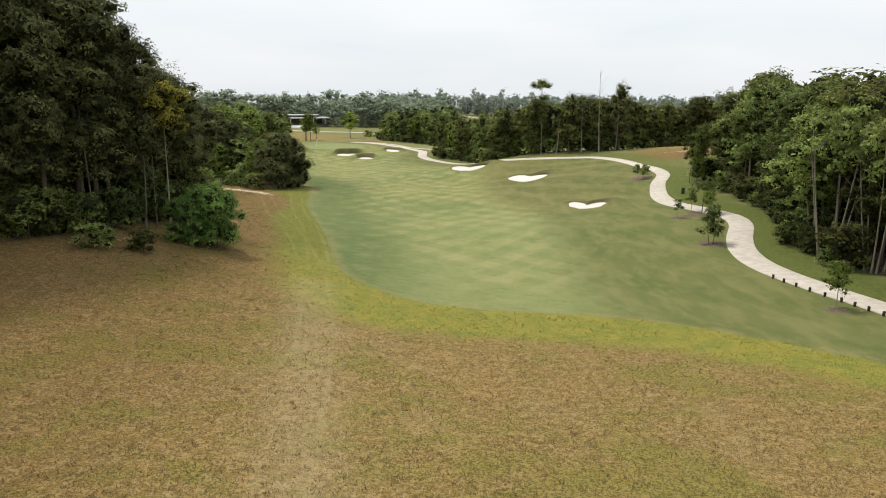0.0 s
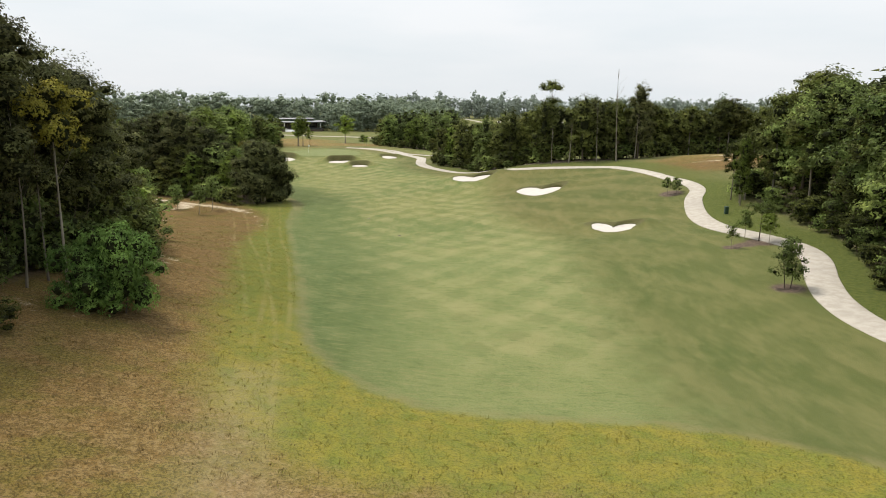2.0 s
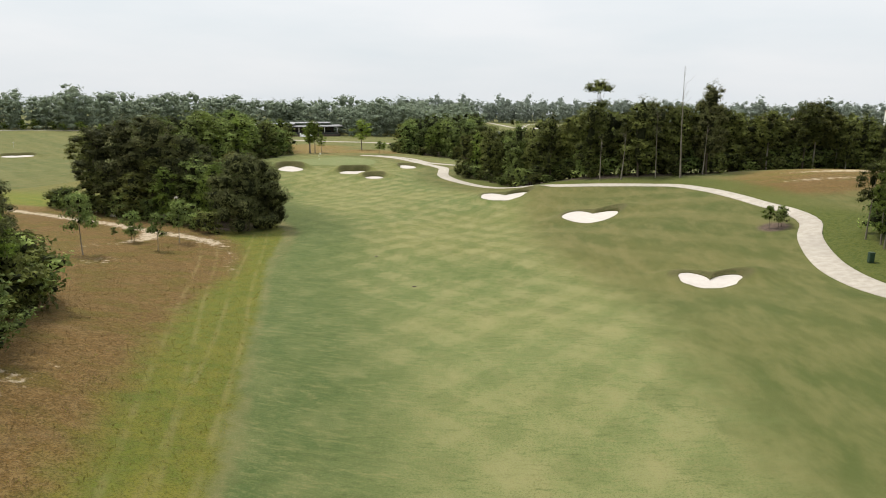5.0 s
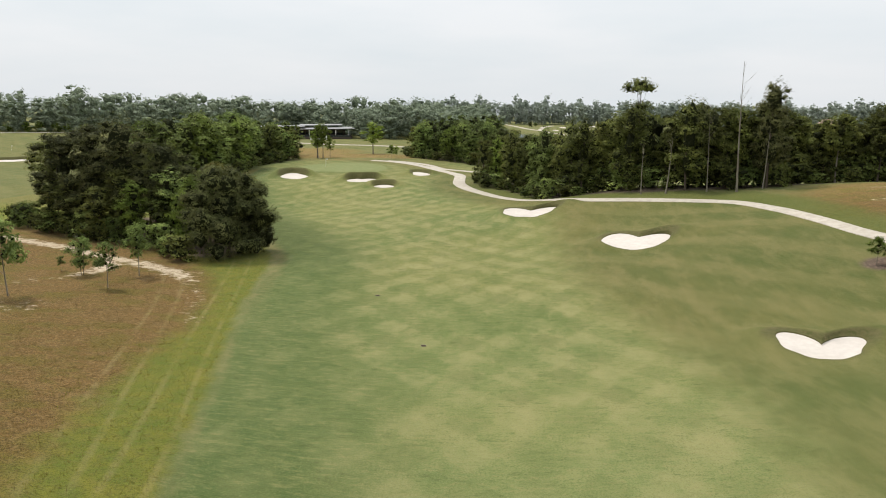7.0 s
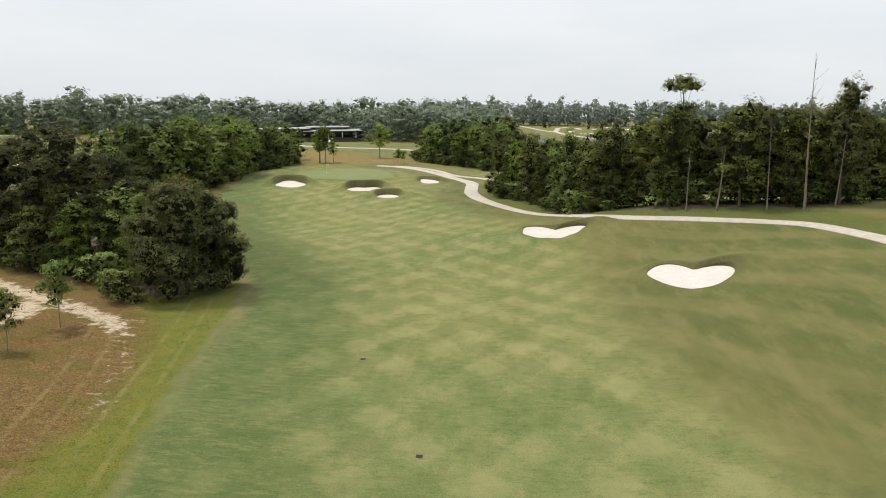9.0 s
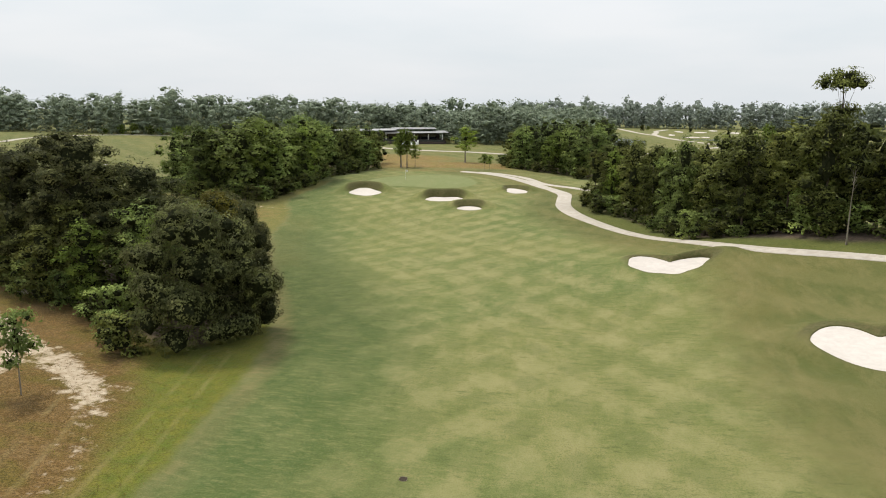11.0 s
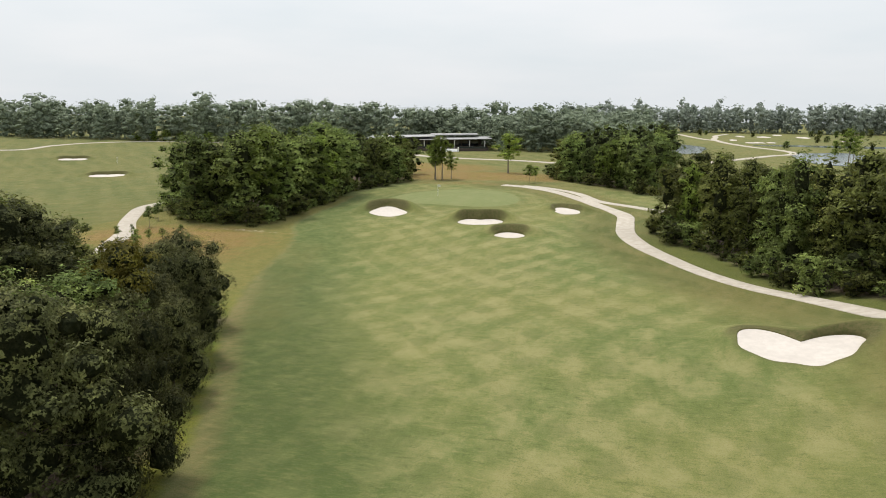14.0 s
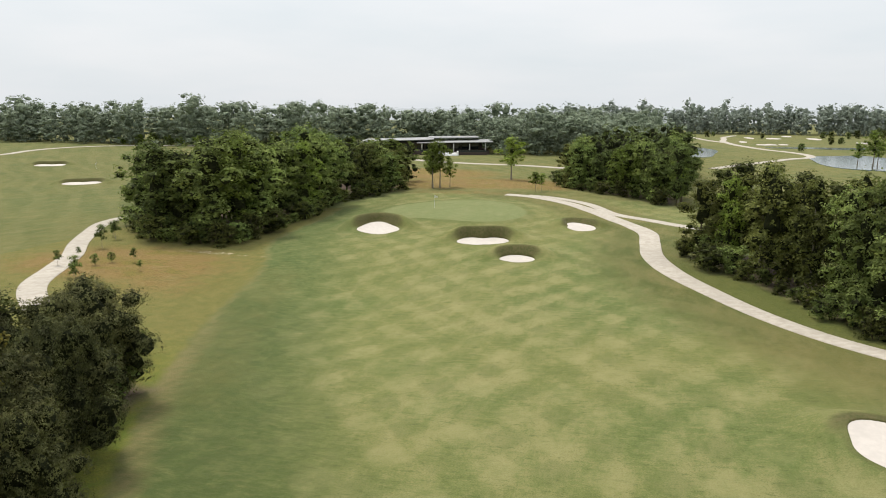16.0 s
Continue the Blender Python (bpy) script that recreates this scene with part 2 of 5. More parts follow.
def leaf_material(name, dark, light, odd, shine=0.10, clumpy=1.0):
    n = Nodes(name)
    leaf = n.t.nodes.new("ShaderNodeNewGeometry").outputs["Random Per Island"]
    tree = n.t.nodes.new("ShaderNodeObjectInfo").outputs["Random"]
    col = n.mix(n.math("ADD", n.math("MULTIPLY", leaf, 0.34), n.span(n.noise(0.75, 3, 0.55), 0.36, 0.64, 0.16, 0.62)), dark, light)
    col = n.mix(n.span(n.noise(0.55, 3), 0.5, 0.72, 0, 0.28), col, odd)
    col = n.mix(n.math("MULTIPLY", tree, 0.22), col, odd)
    hsv = n.t.nodes.new("ShaderNodeHueSaturation")
    n.put(hsv.inputs["Color"], col)
    n.put(hsv.inputs["Value"], n.span(n.math("FRACT", n.math("MULTIPLY", tree, 7.3)), 0, 1, 0.62, 1.42))
    speck = n.noise(9.0, 3, 0.7)
    clump = n.noise(1.1, 3, 0.55)
    shade = n.math("MULTIPLY", n.span(speck, 0.36, 0.64, 1 - 0.24 * clumpy, 1 + 0.26 * clumpy), n.span(clump, 0.38, 0.62, 1 - 0.30 * clumpy, 1 + 0.32 * clumpy))
    depth = n.mix(1.0, hsv.outputs[0], shade, "MULTIPLY")
    n.bump(speck, 0.6, 0.10)
    n.done(depth, 0.7, spec=shine)
    tr = n.t.nodes.new("ShaderNodeBsdfTranslucent")
    n.put(tr.inputs[0], depth)
    mx = n.t.nodes.new("ShaderNodeMixShader")
    mx.inputs[0].default_value = 0.30
    n.t.links.new(n.bsdf.outputs[0], mx.inputs[1])
    n.t.links.new(tr.outputs[0], mx.inputs[2])
    n.t.links.new(mx.outputs[0], n.out.inputs[0])
    return n.mat


def plain(name, a, b, scale, rough=0.8, bump=0.3, dist=0.02, stretch=None, metal=0.0, spec=0.3):
    n = Nodes(name)
    g = n.noise(scale, 5, 0.6, stretch)
    col = n.mix(n.span(g, 0.3, 0.7), a, b)
    col = n.mix(n.span(n.noise(scale * 0.13, 3), 0.4, 0.75, 0, 0.4), col, tuple(v * 0.7 for v in a))
    if bump:
        n.bump(g, bump, dist)
    return n.done(col, rough, metal, spec)


TURF = ground_material()
SAND = plain("bunker_sand", (0.56, 0.51, 0.46), (0.50, 0.455, 0.41), 2.2, 0.95, 0.4, 0.03, spec=0.1)
CONCRETE = plain("path_concrete", (0.46, 0.415, 0.35), (0.36, 0.32, 0.265), 1.4, 0.9, 0.25, 0.01, spec=0.2)
GREY_BARK = plain("grey_bark", (0.17, 0.145, 0.11), (0.085, 0.07, 0.052), 2.6, 0.9, 0.5, 0.03, (1, 1, 0.2))
BARK = plain("bark", (0.11, 0.085, 0.06), (0.055, 0.042, 0.03), 3.0, 0.9, 0.6, 0.04, (1, 1, 0.2))
PALE_BARK = plain("pale_bark", (0.28, 0.245, 0.19), (0.14, 0.12, 0.088), 2.2, 0.9, 0.5, 0.03, (1, 1, 0.2))
# near-black fill for crown cores: the shade between leaves, painted as a colour
CORE_SHADE = plain("crown_core_shade", (0.034, 0.038, 0.016), (0.014, 0.017, 0.008), 5.0, 0.95, 1.0, 0.25, spec=0.05)
POST = plain("post_wood", (0.045, 0.035, 0.026), (0.02, 0.016, 0.012), 9.0, 0.85)
LEAF = leaf_material("leaves", (0.046, 0.074, 0.022), (0.205, 0.268, 0.072), (0.205, 0.196, 0.052))
LEAF_DARK = leaf_material("dark_leaves", (0.026, 0.035, 0.012), (0.146, 0.166, 0.041), (0.152, 0.132, 0.033))
LEAF_DEEP = leaf_material("deep_green_leaves", (0.028, 0.034, 0.016), (0.122, 0.132, 0.046), (0.128, 0.108, 0.040))
LEAF_FRESH = leaf_material("fresh_green_leaves", (0.038, 0.085, 0.020), (0.140, 0.235, 0.055), (0.150, 0.190, 0.040))
LEAF_BRIGHT = leaf_material("bright_leaves", (0.066, 0.108, 0.018), (0.200, 0.265, 0.048), (0.200, 0.215, 0.040))
LEAF_GOLD = leaf_material("golden_leaves", (0.11, 0.105, 0.016), (0.26, 0.22, 0.035), (0.11, 0.12, 0.02))
# far foliage: distance haze is put into these two pale leaf colours
LEAF_GREY_HAZED = leaf_material("hazed_needle_leaves", (0.180, 0.215, 0.180), (0.340, 0.385, 0.310), (0.32, 0.34, 0.28))
LEAF_FAR_HAZED = leaf_material("hazed_far_leaves", (0.138, 0.184, 0.132), (0.400, 0.460, 0.310), (0.360, 0.380, 0.255))
STRAW = leaf_material("dry_grass_blades", (0.150, 0.102, 0.036), (0.300, 0.215, 0.092), (0.200, 0.150, 0.036), clumpy=0.2)
SWARD = leaf_material("rough_grass_blades", (0.150, 0.146, 0.028), (0.230, 0.215, 0.042), (0.210, 0.165, 0.050), clumpy=0.2)
WATER = Nodes("water")
WATER.bump(WATER.noise(0.6, 3), 0.15, 0.05)
WATER = WATER.done((0.10, 0.13, 0.13), 0.12, spec=0.5)
ROOF = plain("roof_metal", (0.36, 0.36, 0.36), (0.26, 0.26, 0.26), 0.8, 0.5, 0.0)
WALL = plain("render_wall", (0.55, 0.54, 0.50), (0.42, 0.41, 0.38), 1.0, 0.85, 0.2)
DARK_WOOD = plain("dark_timber", (0.075, 0.055, 0.045), (0.045, 0.035, 0.03), 3.0, 0.7)
TILE = plain("red_roof_tile", (0.32, 0.22, 0.18), (0.25, 0.17, 0.14), 2.0, 0.8)
WHITE = plain("white_paint", (0.80, 0.80, 0.78), (0.72, 0.72, 0.70), 2.0, 0.6, 0.0)
FLAG = plain("flag_cloth", (0.78, 0.76, 0.66), (0.70, 0.68, 0.55), 4.0, 0.8, 0.0)
GLASS = Nodes("dark_glass").done((0.02, 0.025, 0.03), 0.06, spec=0.6)
GREEN_PLASTIC = plain("green_plastic", (0.03, 0.06, 0.035), (0.04, 0.075, 0.045), 3.0, 0.5, 0.0)
ROCK = plain("pale_stone", (0.45, 0.40, 0.31), (0.30, 0.26, 0.2), 1.6, 0.9, 0.6, 0.08)

# ---- the lie of the land ----
HILLS = [(52, 144, 24, 5.86),
         (-29, 130, 38, -2.42),
         (-40, 44, 16, 4.11),
         (8, 52, 16, -1.78),
         (-170, 270, 60, -3.94),
         (-110, -30, 60, 3.66),
         (-8, 92, 16, -1.73),
         (104, 263, 38, -3.21),
         (-40, 180, 16, -1.94),
         (-44, 264, 24, 1.27),
         (56, 100, 16, 1.98),
         (20, 160, 11, 2.29),
         (123, 111, 38, 2.04),
         (52, 24, 24, -1.48),
         (-40, 0, 11, 1.96),
         (-8, 324, 24, -1.63),
         (15, 100, 11, -0.87),
         (5, 135, 11, -1.17),
         (-104, 180, 24, -1.38),
         (35, 120, 11, 0.94),
         (8, 228, 16, 0.83),
         (-124, 73, 38, 1.52),
         (-5, 65, 11, -0.95),
         (-30, 65, 11, 1.1)]


def swell(x, y):
    """The long slope of the fairway and its hills."""
    d = np.clip((y - 20) / 240, 0, 1)
    h = 2.2 - 7.0 * d * d * (3 - 2 * d)
    for a, b, r, k in HILLS:
        h = h + k * np.exp(-((x - a) ** 2 + (y - b) ** 2) / (2 * r * r))
    return h


def smooth(a, b, v):
    s = np.clip((v - a) / (b - a), 0, 1)
    return s * s * (3 - 2 * s)


class Bunker:
    """A dished bed of sand with a grass face behind it. half: its half width and half depth; shape: its mean radius, then cosine and sine waves of the radius round the edge."""

    def __init__(self, x, y, half, turn, shape, rise=0.25, face=0.7):
        self.x, self.y, self.a, self.b, self.turn = x, y, half[0], half[1], radians(turn)
        self.shape, self.rise, self.face = shape, rise, face

    def local(self, x, y):
        c, s = math.cos(self.turn), math.sin(self.turn)
        return (x - self.x) * c + (y - self.y) * s, -(x - self.x) * s + (y - self.y) * c

    def radius(self, th):
        r = self.shape[0] + 0 * th
        for k in range(1, len(self.shape), 2):
            m = (k + 1) // 2
            r = r + self.shape[k] * np.cos(m * th) + self.shape[k + 1] * np.sin(m * th)
        return r

    def edge(self, x, y):
        """Metres outside the sand's edge, about; and how far round to the back."""
        u, v = self.local(x, y)
        th = np.arctan2(v, u)
        rho = np.hypot(u, v)
        return (rho - self.radius(th)) * 0.85, smooth(-0.40, 0.70, v / np.maximum(rho, 0.01))

    def bed(self, x, y):
        u, v = self.local(x, y)
        return 0.35 * swell(x, y) + 0.65 * float(swell(self.x, self.y)) - 0.12 + self.rise * np.clip((v + self.b) / (2 * self.b), -0.1, 1.2)

    def lift(self, x, y, sd, back):
        """The bank of turf round the back of the sand."""
        return (self.rise + self.face) * back * np.where(sd < 0.9, smooth(-0.5, 0.9, sd), np.exp(-((sd - 0.9) / (2.2 if self.face > 0.5 else 1.5)) ** 2))


BUNKERS = [
    Bunker(18.61, 95.28, (2.51, 2.03), -18, (2.01, -0.01, -0.31, 0.62, -0.03, -0.01, 0.53, -0.26, 0.08, -0.06, -0.04, -0.07, -0.03, 0.01, -0.09), 0.5, 0.12),
    Bunker(14.4, 129.98, (3.67, 3.73), -18, (3.58, -0.01, -0.12, 0.24, -0.1, -0.11, 0.55, -0.31, 0.09, -0.06, -0.21, 0.12, -0.06, 0.02, 0.02), 0.5, 0.12),
    Bunker(4.1, 154.67, (3.95, 3.10), -16, (3.11, -0.02, -0.39, 0.95, 0.19, -0.15, 0.69, -0.32, 0.04, -0.07, -0.0, -0.09, -0.09, 0.07, -0.14), 0.5, 0.12),
    Bunker(-47.85, 218.56, (3.32, 3.96), 18, (3.35, -0.03, -0.02, -0.28, -0.14, 0.01, -0.21, 0.18, 0.03, 0.0, 0.0, -0.03, -0.02, -0.01, -0.02), 0.7, 1.2),
    Bunker(-30.53, 213.16, (3.80, 1.74), 13, (2.5, -0.01, -0.09, 0.96, 0.08, 0.03, 0.13, 0.12, 0.06, 0.02, -0.02, 0.07, 0.03, 0.02, -0.04), 0.4, 1.4),
    Bunker(-24.09, 203.63, (2.30, 1.59), 8, (1.85, 0.01, 0.01, 0.29, -0.08, -0.02, -0.02, 0.07, 0.01, -0.01, -0.02, 0.02, 0.01, 0.01, -0.01), 0.3, 1.0),
    Bunker(-18.36, 226.91, (2.20, 3.20), 14, (2.52, 0.05, -0.03, -0.43, -0.16, 0.15, -0.09, 0.07, 0.12, -0.09, -0.02, 0.03, -0.02, 0.01, -0.0), 0.4, 0.6),
    Bunker(-165.0, 288.0, (5.6, 3.0), 30, (4.0, 0.0, -0.1, 1.3, 0.1, 0.0, 0.25), 0.3, 0.8),
    Bunker(-208.0, 321.0, (5.4, 2.4), 30, (3.6, 0.1, 0.0, 1.4, -0.1, 0.1, 0.2), 0.3, 0.8),
]


def height(x, y):
    """The ground, with the putting green's platform and the banks behind the bunkers."""
    x, y = np.asarray(x, float), np.asarray(y, float)
    h = swell(x, y) + 0.55 * smooth(16, 9, np.hypot((x + 40) / 1.15, y - 239))
    for b in BUNKERS:
        near = (np.abs(x - b.x) < 16) & (np.abs(y - b.y) < 16)
        if np.any(near):
            sd, back = b.edge(x, y)
            h = h + np.where(near, b.lift(x, y, sd, back), 0)
    return h


def cut(x, y):
    """How much lower the coarse sheet of ground lies under each bunker and its turf lip."""
    out = np.zeros(np.shape(x))
    for b in BUNKERS:
        near = (np.abs(x - b.x) < 16) & (np.abs(y - b.y) < 16)
        sd, back = b.edge(x, y)
        low = 0.15 * smooth(2.2, 1.8, sd) + b.lift(x, y, sd, back) * smooth(1.9, 0.8, sd) + 0.40 * smooth(1.0, 0.3, sd)
        out = np.maximum(out, np.where(near, low, 0))
    return out


def spot(x, y):
    return float(height(x, y))


def curve(pts, step=1.0):
    """A smooth line through a few points of the plan, sampled every step metres or so."""
    p = [np.array(q, float) for q in pts]
    p = [2 * p[0] - p[1]] + p + [2 * p[-1] - p[-2]]
    out = []
    for k in range(1, len(p) - 2):
        m = max(2, int(np.linalg.norm(p[k + 1] - p[k]) / step))
        for i in range(m):
            t = i / m
            out.append(0.5 * (2 * p[k] + (p[k + 1] - p[k - 1]) * t + (2 * p[k - 1] - 5 * p[k] + 4 * p[k + 1] - p[k + 2]) * t * t
                              + (3 * p[k] - p[k - 1] - 3 * p[k + 1] + p[k + 2]) * t ** 3))
    out.append(p[-2])
    return np.array(out)


def off_line(x, y, line):
    """Distance to a line, and on which side (positive on its left)."""
    best = np.full(x.shape, 1e9)
    side = np.zeros(x.shape)
    for (ax, ay), (bx, by) in zip(line[:-1], line[1:]):
        dx, dy = bx - ax, by - ay
        t = np.clip(((x - ax) * dx + (y - ay) * dy) / (dx * dx + dy * dy), 0, 1)
        px, py = x - ax - t * dx, y - ay - t * dy
        d = np.hypot(px, py)
        near = d < best
        best = np.where(near, d, best)
        side = np.where(near, dx * py - dy * px, side)
    return best, side


def inside(x, y, poly):
    odd = np.zeros(np.shape(x), bool)
    for (ax, ay), (bx, by) in zip(poly, poly[1:] + poly[:1]):
        cut = (ay > y) != (by > y)
        if by != ay:
            odd ^= cut & (x < (bx - ax) * (y - ay) / (by - ay) + ax)
    return odd


WOOD_LEFT = [(-29, 30), (-26, 40), (-23.5, 45), (-23, 52), (-22.4, 58), (-23.6, 65), (-26.5, 71), (-31, 81), (-41, 90), (-75, 92), (-75, 18), (-42, 20)]
WOOD_RIGHT = [(34, 38), (34, 52), (32, 57), (32, 64), (34, 70), (36.5, 78), (37.5, 86), (37, 96), (38, 103), (47, 108), (60, 112), (95, 112), (95, 30), (42, 30)]
WOOD_MIDDLE = [(-3.6, 208), (0.6, 199.5), (3.2, 192), (5.6, 185), (8.2, 174.5), (11.8, 165), (15.4, 158.8), (20, 153.8), (26, 152), (31.5, 150), (37, 150), (48, 152), (62, 157), (95, 167),
               (95, 186), (62, 178), (40, 172), (29, 174), (21, 182), (15, 191), (9, 199), (5, 208), (0, 213)]
WOOD_CLUMP = [(-90, 217.5), (-78, 205.5), (-70, 202.5), (-65, 203), (-63.5, 211), (-64, 223), (-67, 248), (-61, 268), (-68, 296), (-85, 310), (-110, 300), (-117, 270), (-102, 236)]
WOOD_BACK = [(-29, 300), (-25, 284), (-18, 274), (-10, 268), (-5, 259), (-2, 258), (-1, 285), (1, 320), (3, 350), (-18, 350)]
WOOD_GROVE = [(-33, 123), (-28, 124), (-28, 133), (-36, 144), (-39, 158), (-52, 160), (-60, 147), (-64, 143), (-58, 137), (-44, 131)]

FAIRWAY_EDGE = curve([(-120, 300), (-70, 262), (-62, 236), (-59, 208), (-53, 194), (-48, 176), (-40.6, 158), (-31.8, 142), (-24.6, 126), (-20.9, 106), (-16.5, 88), (-11.5, 68),
                      (-8.3, 54), (-5.5, 47), (-1, 43), (6, 43), (12, 42), (19, 37), (26, 30), (40, 18), (80, 0)], 3.0)
DRY_EDGE = curve([(-120, 150), (-60, 141), (-46, 133), (-36, 127), (-30, 119), (-26, 112), (-23.5, 103), (-22.5, 92), (-21, 83), (-19, 75), (-16.5, 66), (-13, 52), (-10.3, 42), (-7.4, 38), (-4, 35.4), (0, 35), (5, 35.4),
                  (10.6, 35), (15.6, 32.5), (20, 29.5), (28, 22), (60, 6)], 3.0)
TRACK = [curve([(-23.6, 101), (-25.2, 106.3), (-27.3, 111.3), (-31.4, 116.3), (-36.7, 120.2), (-41.5, 122.5), (-48, 126.5), (-56, 130), (-70, 136)], 2.0), curve([(-56, 103), (-46, 105), (-40.5, 110), (-38.5, 116), (-40, 120)], 2.0)]
WHEEL = [curve([(-31, 115), (-27.5, 106), (-22, 88), (-16, 70), (-10, 50), (-6, 30), (-4, 10)], 3.0), curve([(-27.5, 124), (-24.5, 112), (-20.5, 95), (-15.5, 77), (-11.5, 60), (-9, 48)], 3.0)]


DUST = curve([(-2.6, 4), (-3.6, 15), (-5.2, 24), (-7.4, 36), (-8.8, 44)], 3.0)


def axis(*bands):
    """Grid lines: from band to band at the given steps, growing towards the far ends."""
    out = []
    for a, b, s in bands:
        m = max(1, int(round((b - a) / s)))
        out += list(a + (b - a) * np.arange(m) / m)
    out.append(bands[-1][1])
    return np.array(out)


def mesh_object(name, verts, faces, material, parent=None, label="", soft=False):
    me = bpy.data.meshes.new(name)
    me.from_pydata(np.asarray(verts).tolist(), [], faces.tolist() if isinstance(faces, np.ndarray) else faces)
    me.materials.append(material)
    if soft:
        me.polygons.foreach_set("use_smooth", np.ones(len(me.polygons), bool))
    me.update()
    ob = new(name, me)
    if parent:
        ob.parent = parent
    if label:
        ob["label"] = label
    return ob


def grid_faces(nx, ny):
    i = (np.arange(ny - 1)[:, None] * nx + np.arange(nx - 1)[None, :]).ravel()
    return np.stack([i, i + 1, i + 1 + nx, i + nx], 1)


def build_ground():
    gx = axis((-4800, -1200, 400), (-1200, -400, 80), (-400, -250, 10), (-250, -110, 3.5), (-110, -62, 1.4), (-62, 38, 0.74), (38, 66, 1.6), (66, 140, 5), (140, 500, 30), (500, 1300, 100), (1300, 4800, 500))
    gy = axis((-600, -100, 60), (-100, 14, 5), (14, 24, 1), (24, 262, 0.74), (262, 340, 2), (340, 460, 4), (460, 720, 15), (720, 1000, 40))
    X, Y = np.meshgrid(gx, gy)
    x, y = X.ravel(), Y.ravel()
    z = height(x, y) - cut(x, y)
    ob = mesh_object("ground", np.stack([x, y, z], 1), grid_faces(len(gx), len(gy)), TURF, soft=True)
    tagged(ob, "rolling golf course turf, mown green fairway and dry brown rough", "ground", kind="structure")
    paint(ob, x, y)
    return ob


def paint(ob, x, y):
    """What grows where: the shares of each kind of turf, at every point of a piece of ground."""
    d, s = off_line(x, y, FAIRWAY_EDGE)
    fair = np.where(s > 0, -d, d)                 # outside: positive
    fair = np.where((x < -90) | (y > 240), np.minimum(fair, -8), fair)
    dry = np.zeros_like(x)
    dd, ds = off_line(x, y, DRY_EDGE)
    dry = np.where((x > -110) & (x < 70) & (y < 152), np.clip(0.5 + np.where(ds > 0, -dd, dd) * 0.17, 0, 1.2), 0) * smooth(150, 134, y)
    for a, b, rx, ry, k in ((-71, 190, 15, 10, 1.15), (-60, 183, 9, 7, 0.6), (50, 134, 16, 14, 1.3), (41, 128, 10, 10, 1.0), (-50, 288, 22, 17, 1.35), (-72, 316, 24, 18, 1.2), (-38, 296, 14, 14, 1.1), (-32, 282, 10, 10, 0.9), (-46, 264, 22, 7, 0.5), (-37, 101, 3, 3, 0.5)):
        dry = np.maximum(dry, k * np.exp(-(((x - a) / rx) ** 2 + ((y - b) / ry) ** 2)))
    pathd, paths = off_line(x, y, CART_PATH[::2])
    semi = np.clip(np.maximum(smooth(4, 16, x - 0.04 * (y - 60) + 7 * smooth(85, 125, y)) * smooth(235, 180, y) * 0.9, 0.35 * smooth(196, 226, y) * smooth(-70, -55, x)), 0, 1)
    semi = np.maximum(semi, smooth(14, 2, pathd) * 0.8)
    semi = np.maximum(semi, 0.45 * smooth(9, 3, np.abs(fair)) * smooth(140, 160, y) * smooth(204, 188, y))
    semi = np.maximum(semi, np.where((x < -90) | (y > 262), 0.6, 0))
    verge = np.where(paths < 0, smooth(7.0, 4.5, pathd), 0) * smooth(14, 34, y) * smooth(214, 190, y) * np.where(y > 112, 0.75, 1.0) * (1 - 0.9 * smooth(34, 40, x) * smooth(108, 116, y))
    lit = np.zeros_like(x)
    for w in (WOOD_LEFT, WOOD_RIGHT, WOOD_MIDDLE, WOOD_CLUMP, WOOD_BACK, WOOD_GROVE):
        ring = w + w[:1]
        dd, _ = off_line(x, y, ring)
        edge = 0.62 if w is WOOD_LEFT or w is WOOD_RIGHT else (0.5 if w is WOOD_MIDDLE else 0.2)
        lit = np.maximum(lit, np.where(inside(x, y, w), edge + dd * 0.2, edge - dd * 0.25))
    for a, b, r in ((24.6, 65.0, 1.3), (25.8, 78.9, 0.9), (29.3, 80.4, 1.7), (29.6, 109.8, 1.6), (27.4, 79.6, 1.0), (25.0, 43.8, 0.8)):
        lit = np.maximum(lit, 1.3 * np.exp(-((x - a) ** 2 + (y - b) ** 2) / (r * r)))
    bare = np.zeros_like(x)
    for line in TRACK:
        dd, _ = off_line(x, y, line)
        bare = np.maximum(bare, (0.40 + 0.34 * smooth(110, 117, y)) * np.exp(-(dd / 1.6) ** 2))
    for a, b, rx, ry, k in ((52, 140, 11, 2.4, 0.75), (45, 131, 8, 1.6, 0.6), (-62, 198, 9, 1.3, 0.5), (-31, 116, 3, 2, 0.6), (-36, 101, 3, 4, 0.45), (-20.5, 62, 1.6, 9, 0.5), (-21, 46, 4, 4, 0.4), (-50, 287, 22, 12, 0.34), (-36, 295, 12, 12, 0.3)):
        bare = np.maximum(bare, k * np.exp(-(((x - a) / rx) ** 2 + ((y - b) / ry) ** 2)))
    tan = 0.6 * smooth(-1.3, -0.6, fair) * smooth(0.4, -0.2, fair) * smooth(98, 124, y) * smooth(180, 160, y)
    wa, wb = [np.copysign(*off_line(x, y, w)) for w in WHEEL]
    dust = 0.30 * np.exp(-(off_line(x, y, DUST)[0] / 1.5) ** 2)
    green = np.hypot((x + 40) / 1.18, (y - 237.5)) - 10.6 + 0.8 * np.sin(np.arctan2(y - 237, x + 40) * 3 + 0.6)
    face = np.zeros_like(x)
    for b in BUNKERS:
        near = (np.abs(x - b.x) < 16) & (np.abs(y - b.y) < 16)
        sd, back = b.edge(x, y)
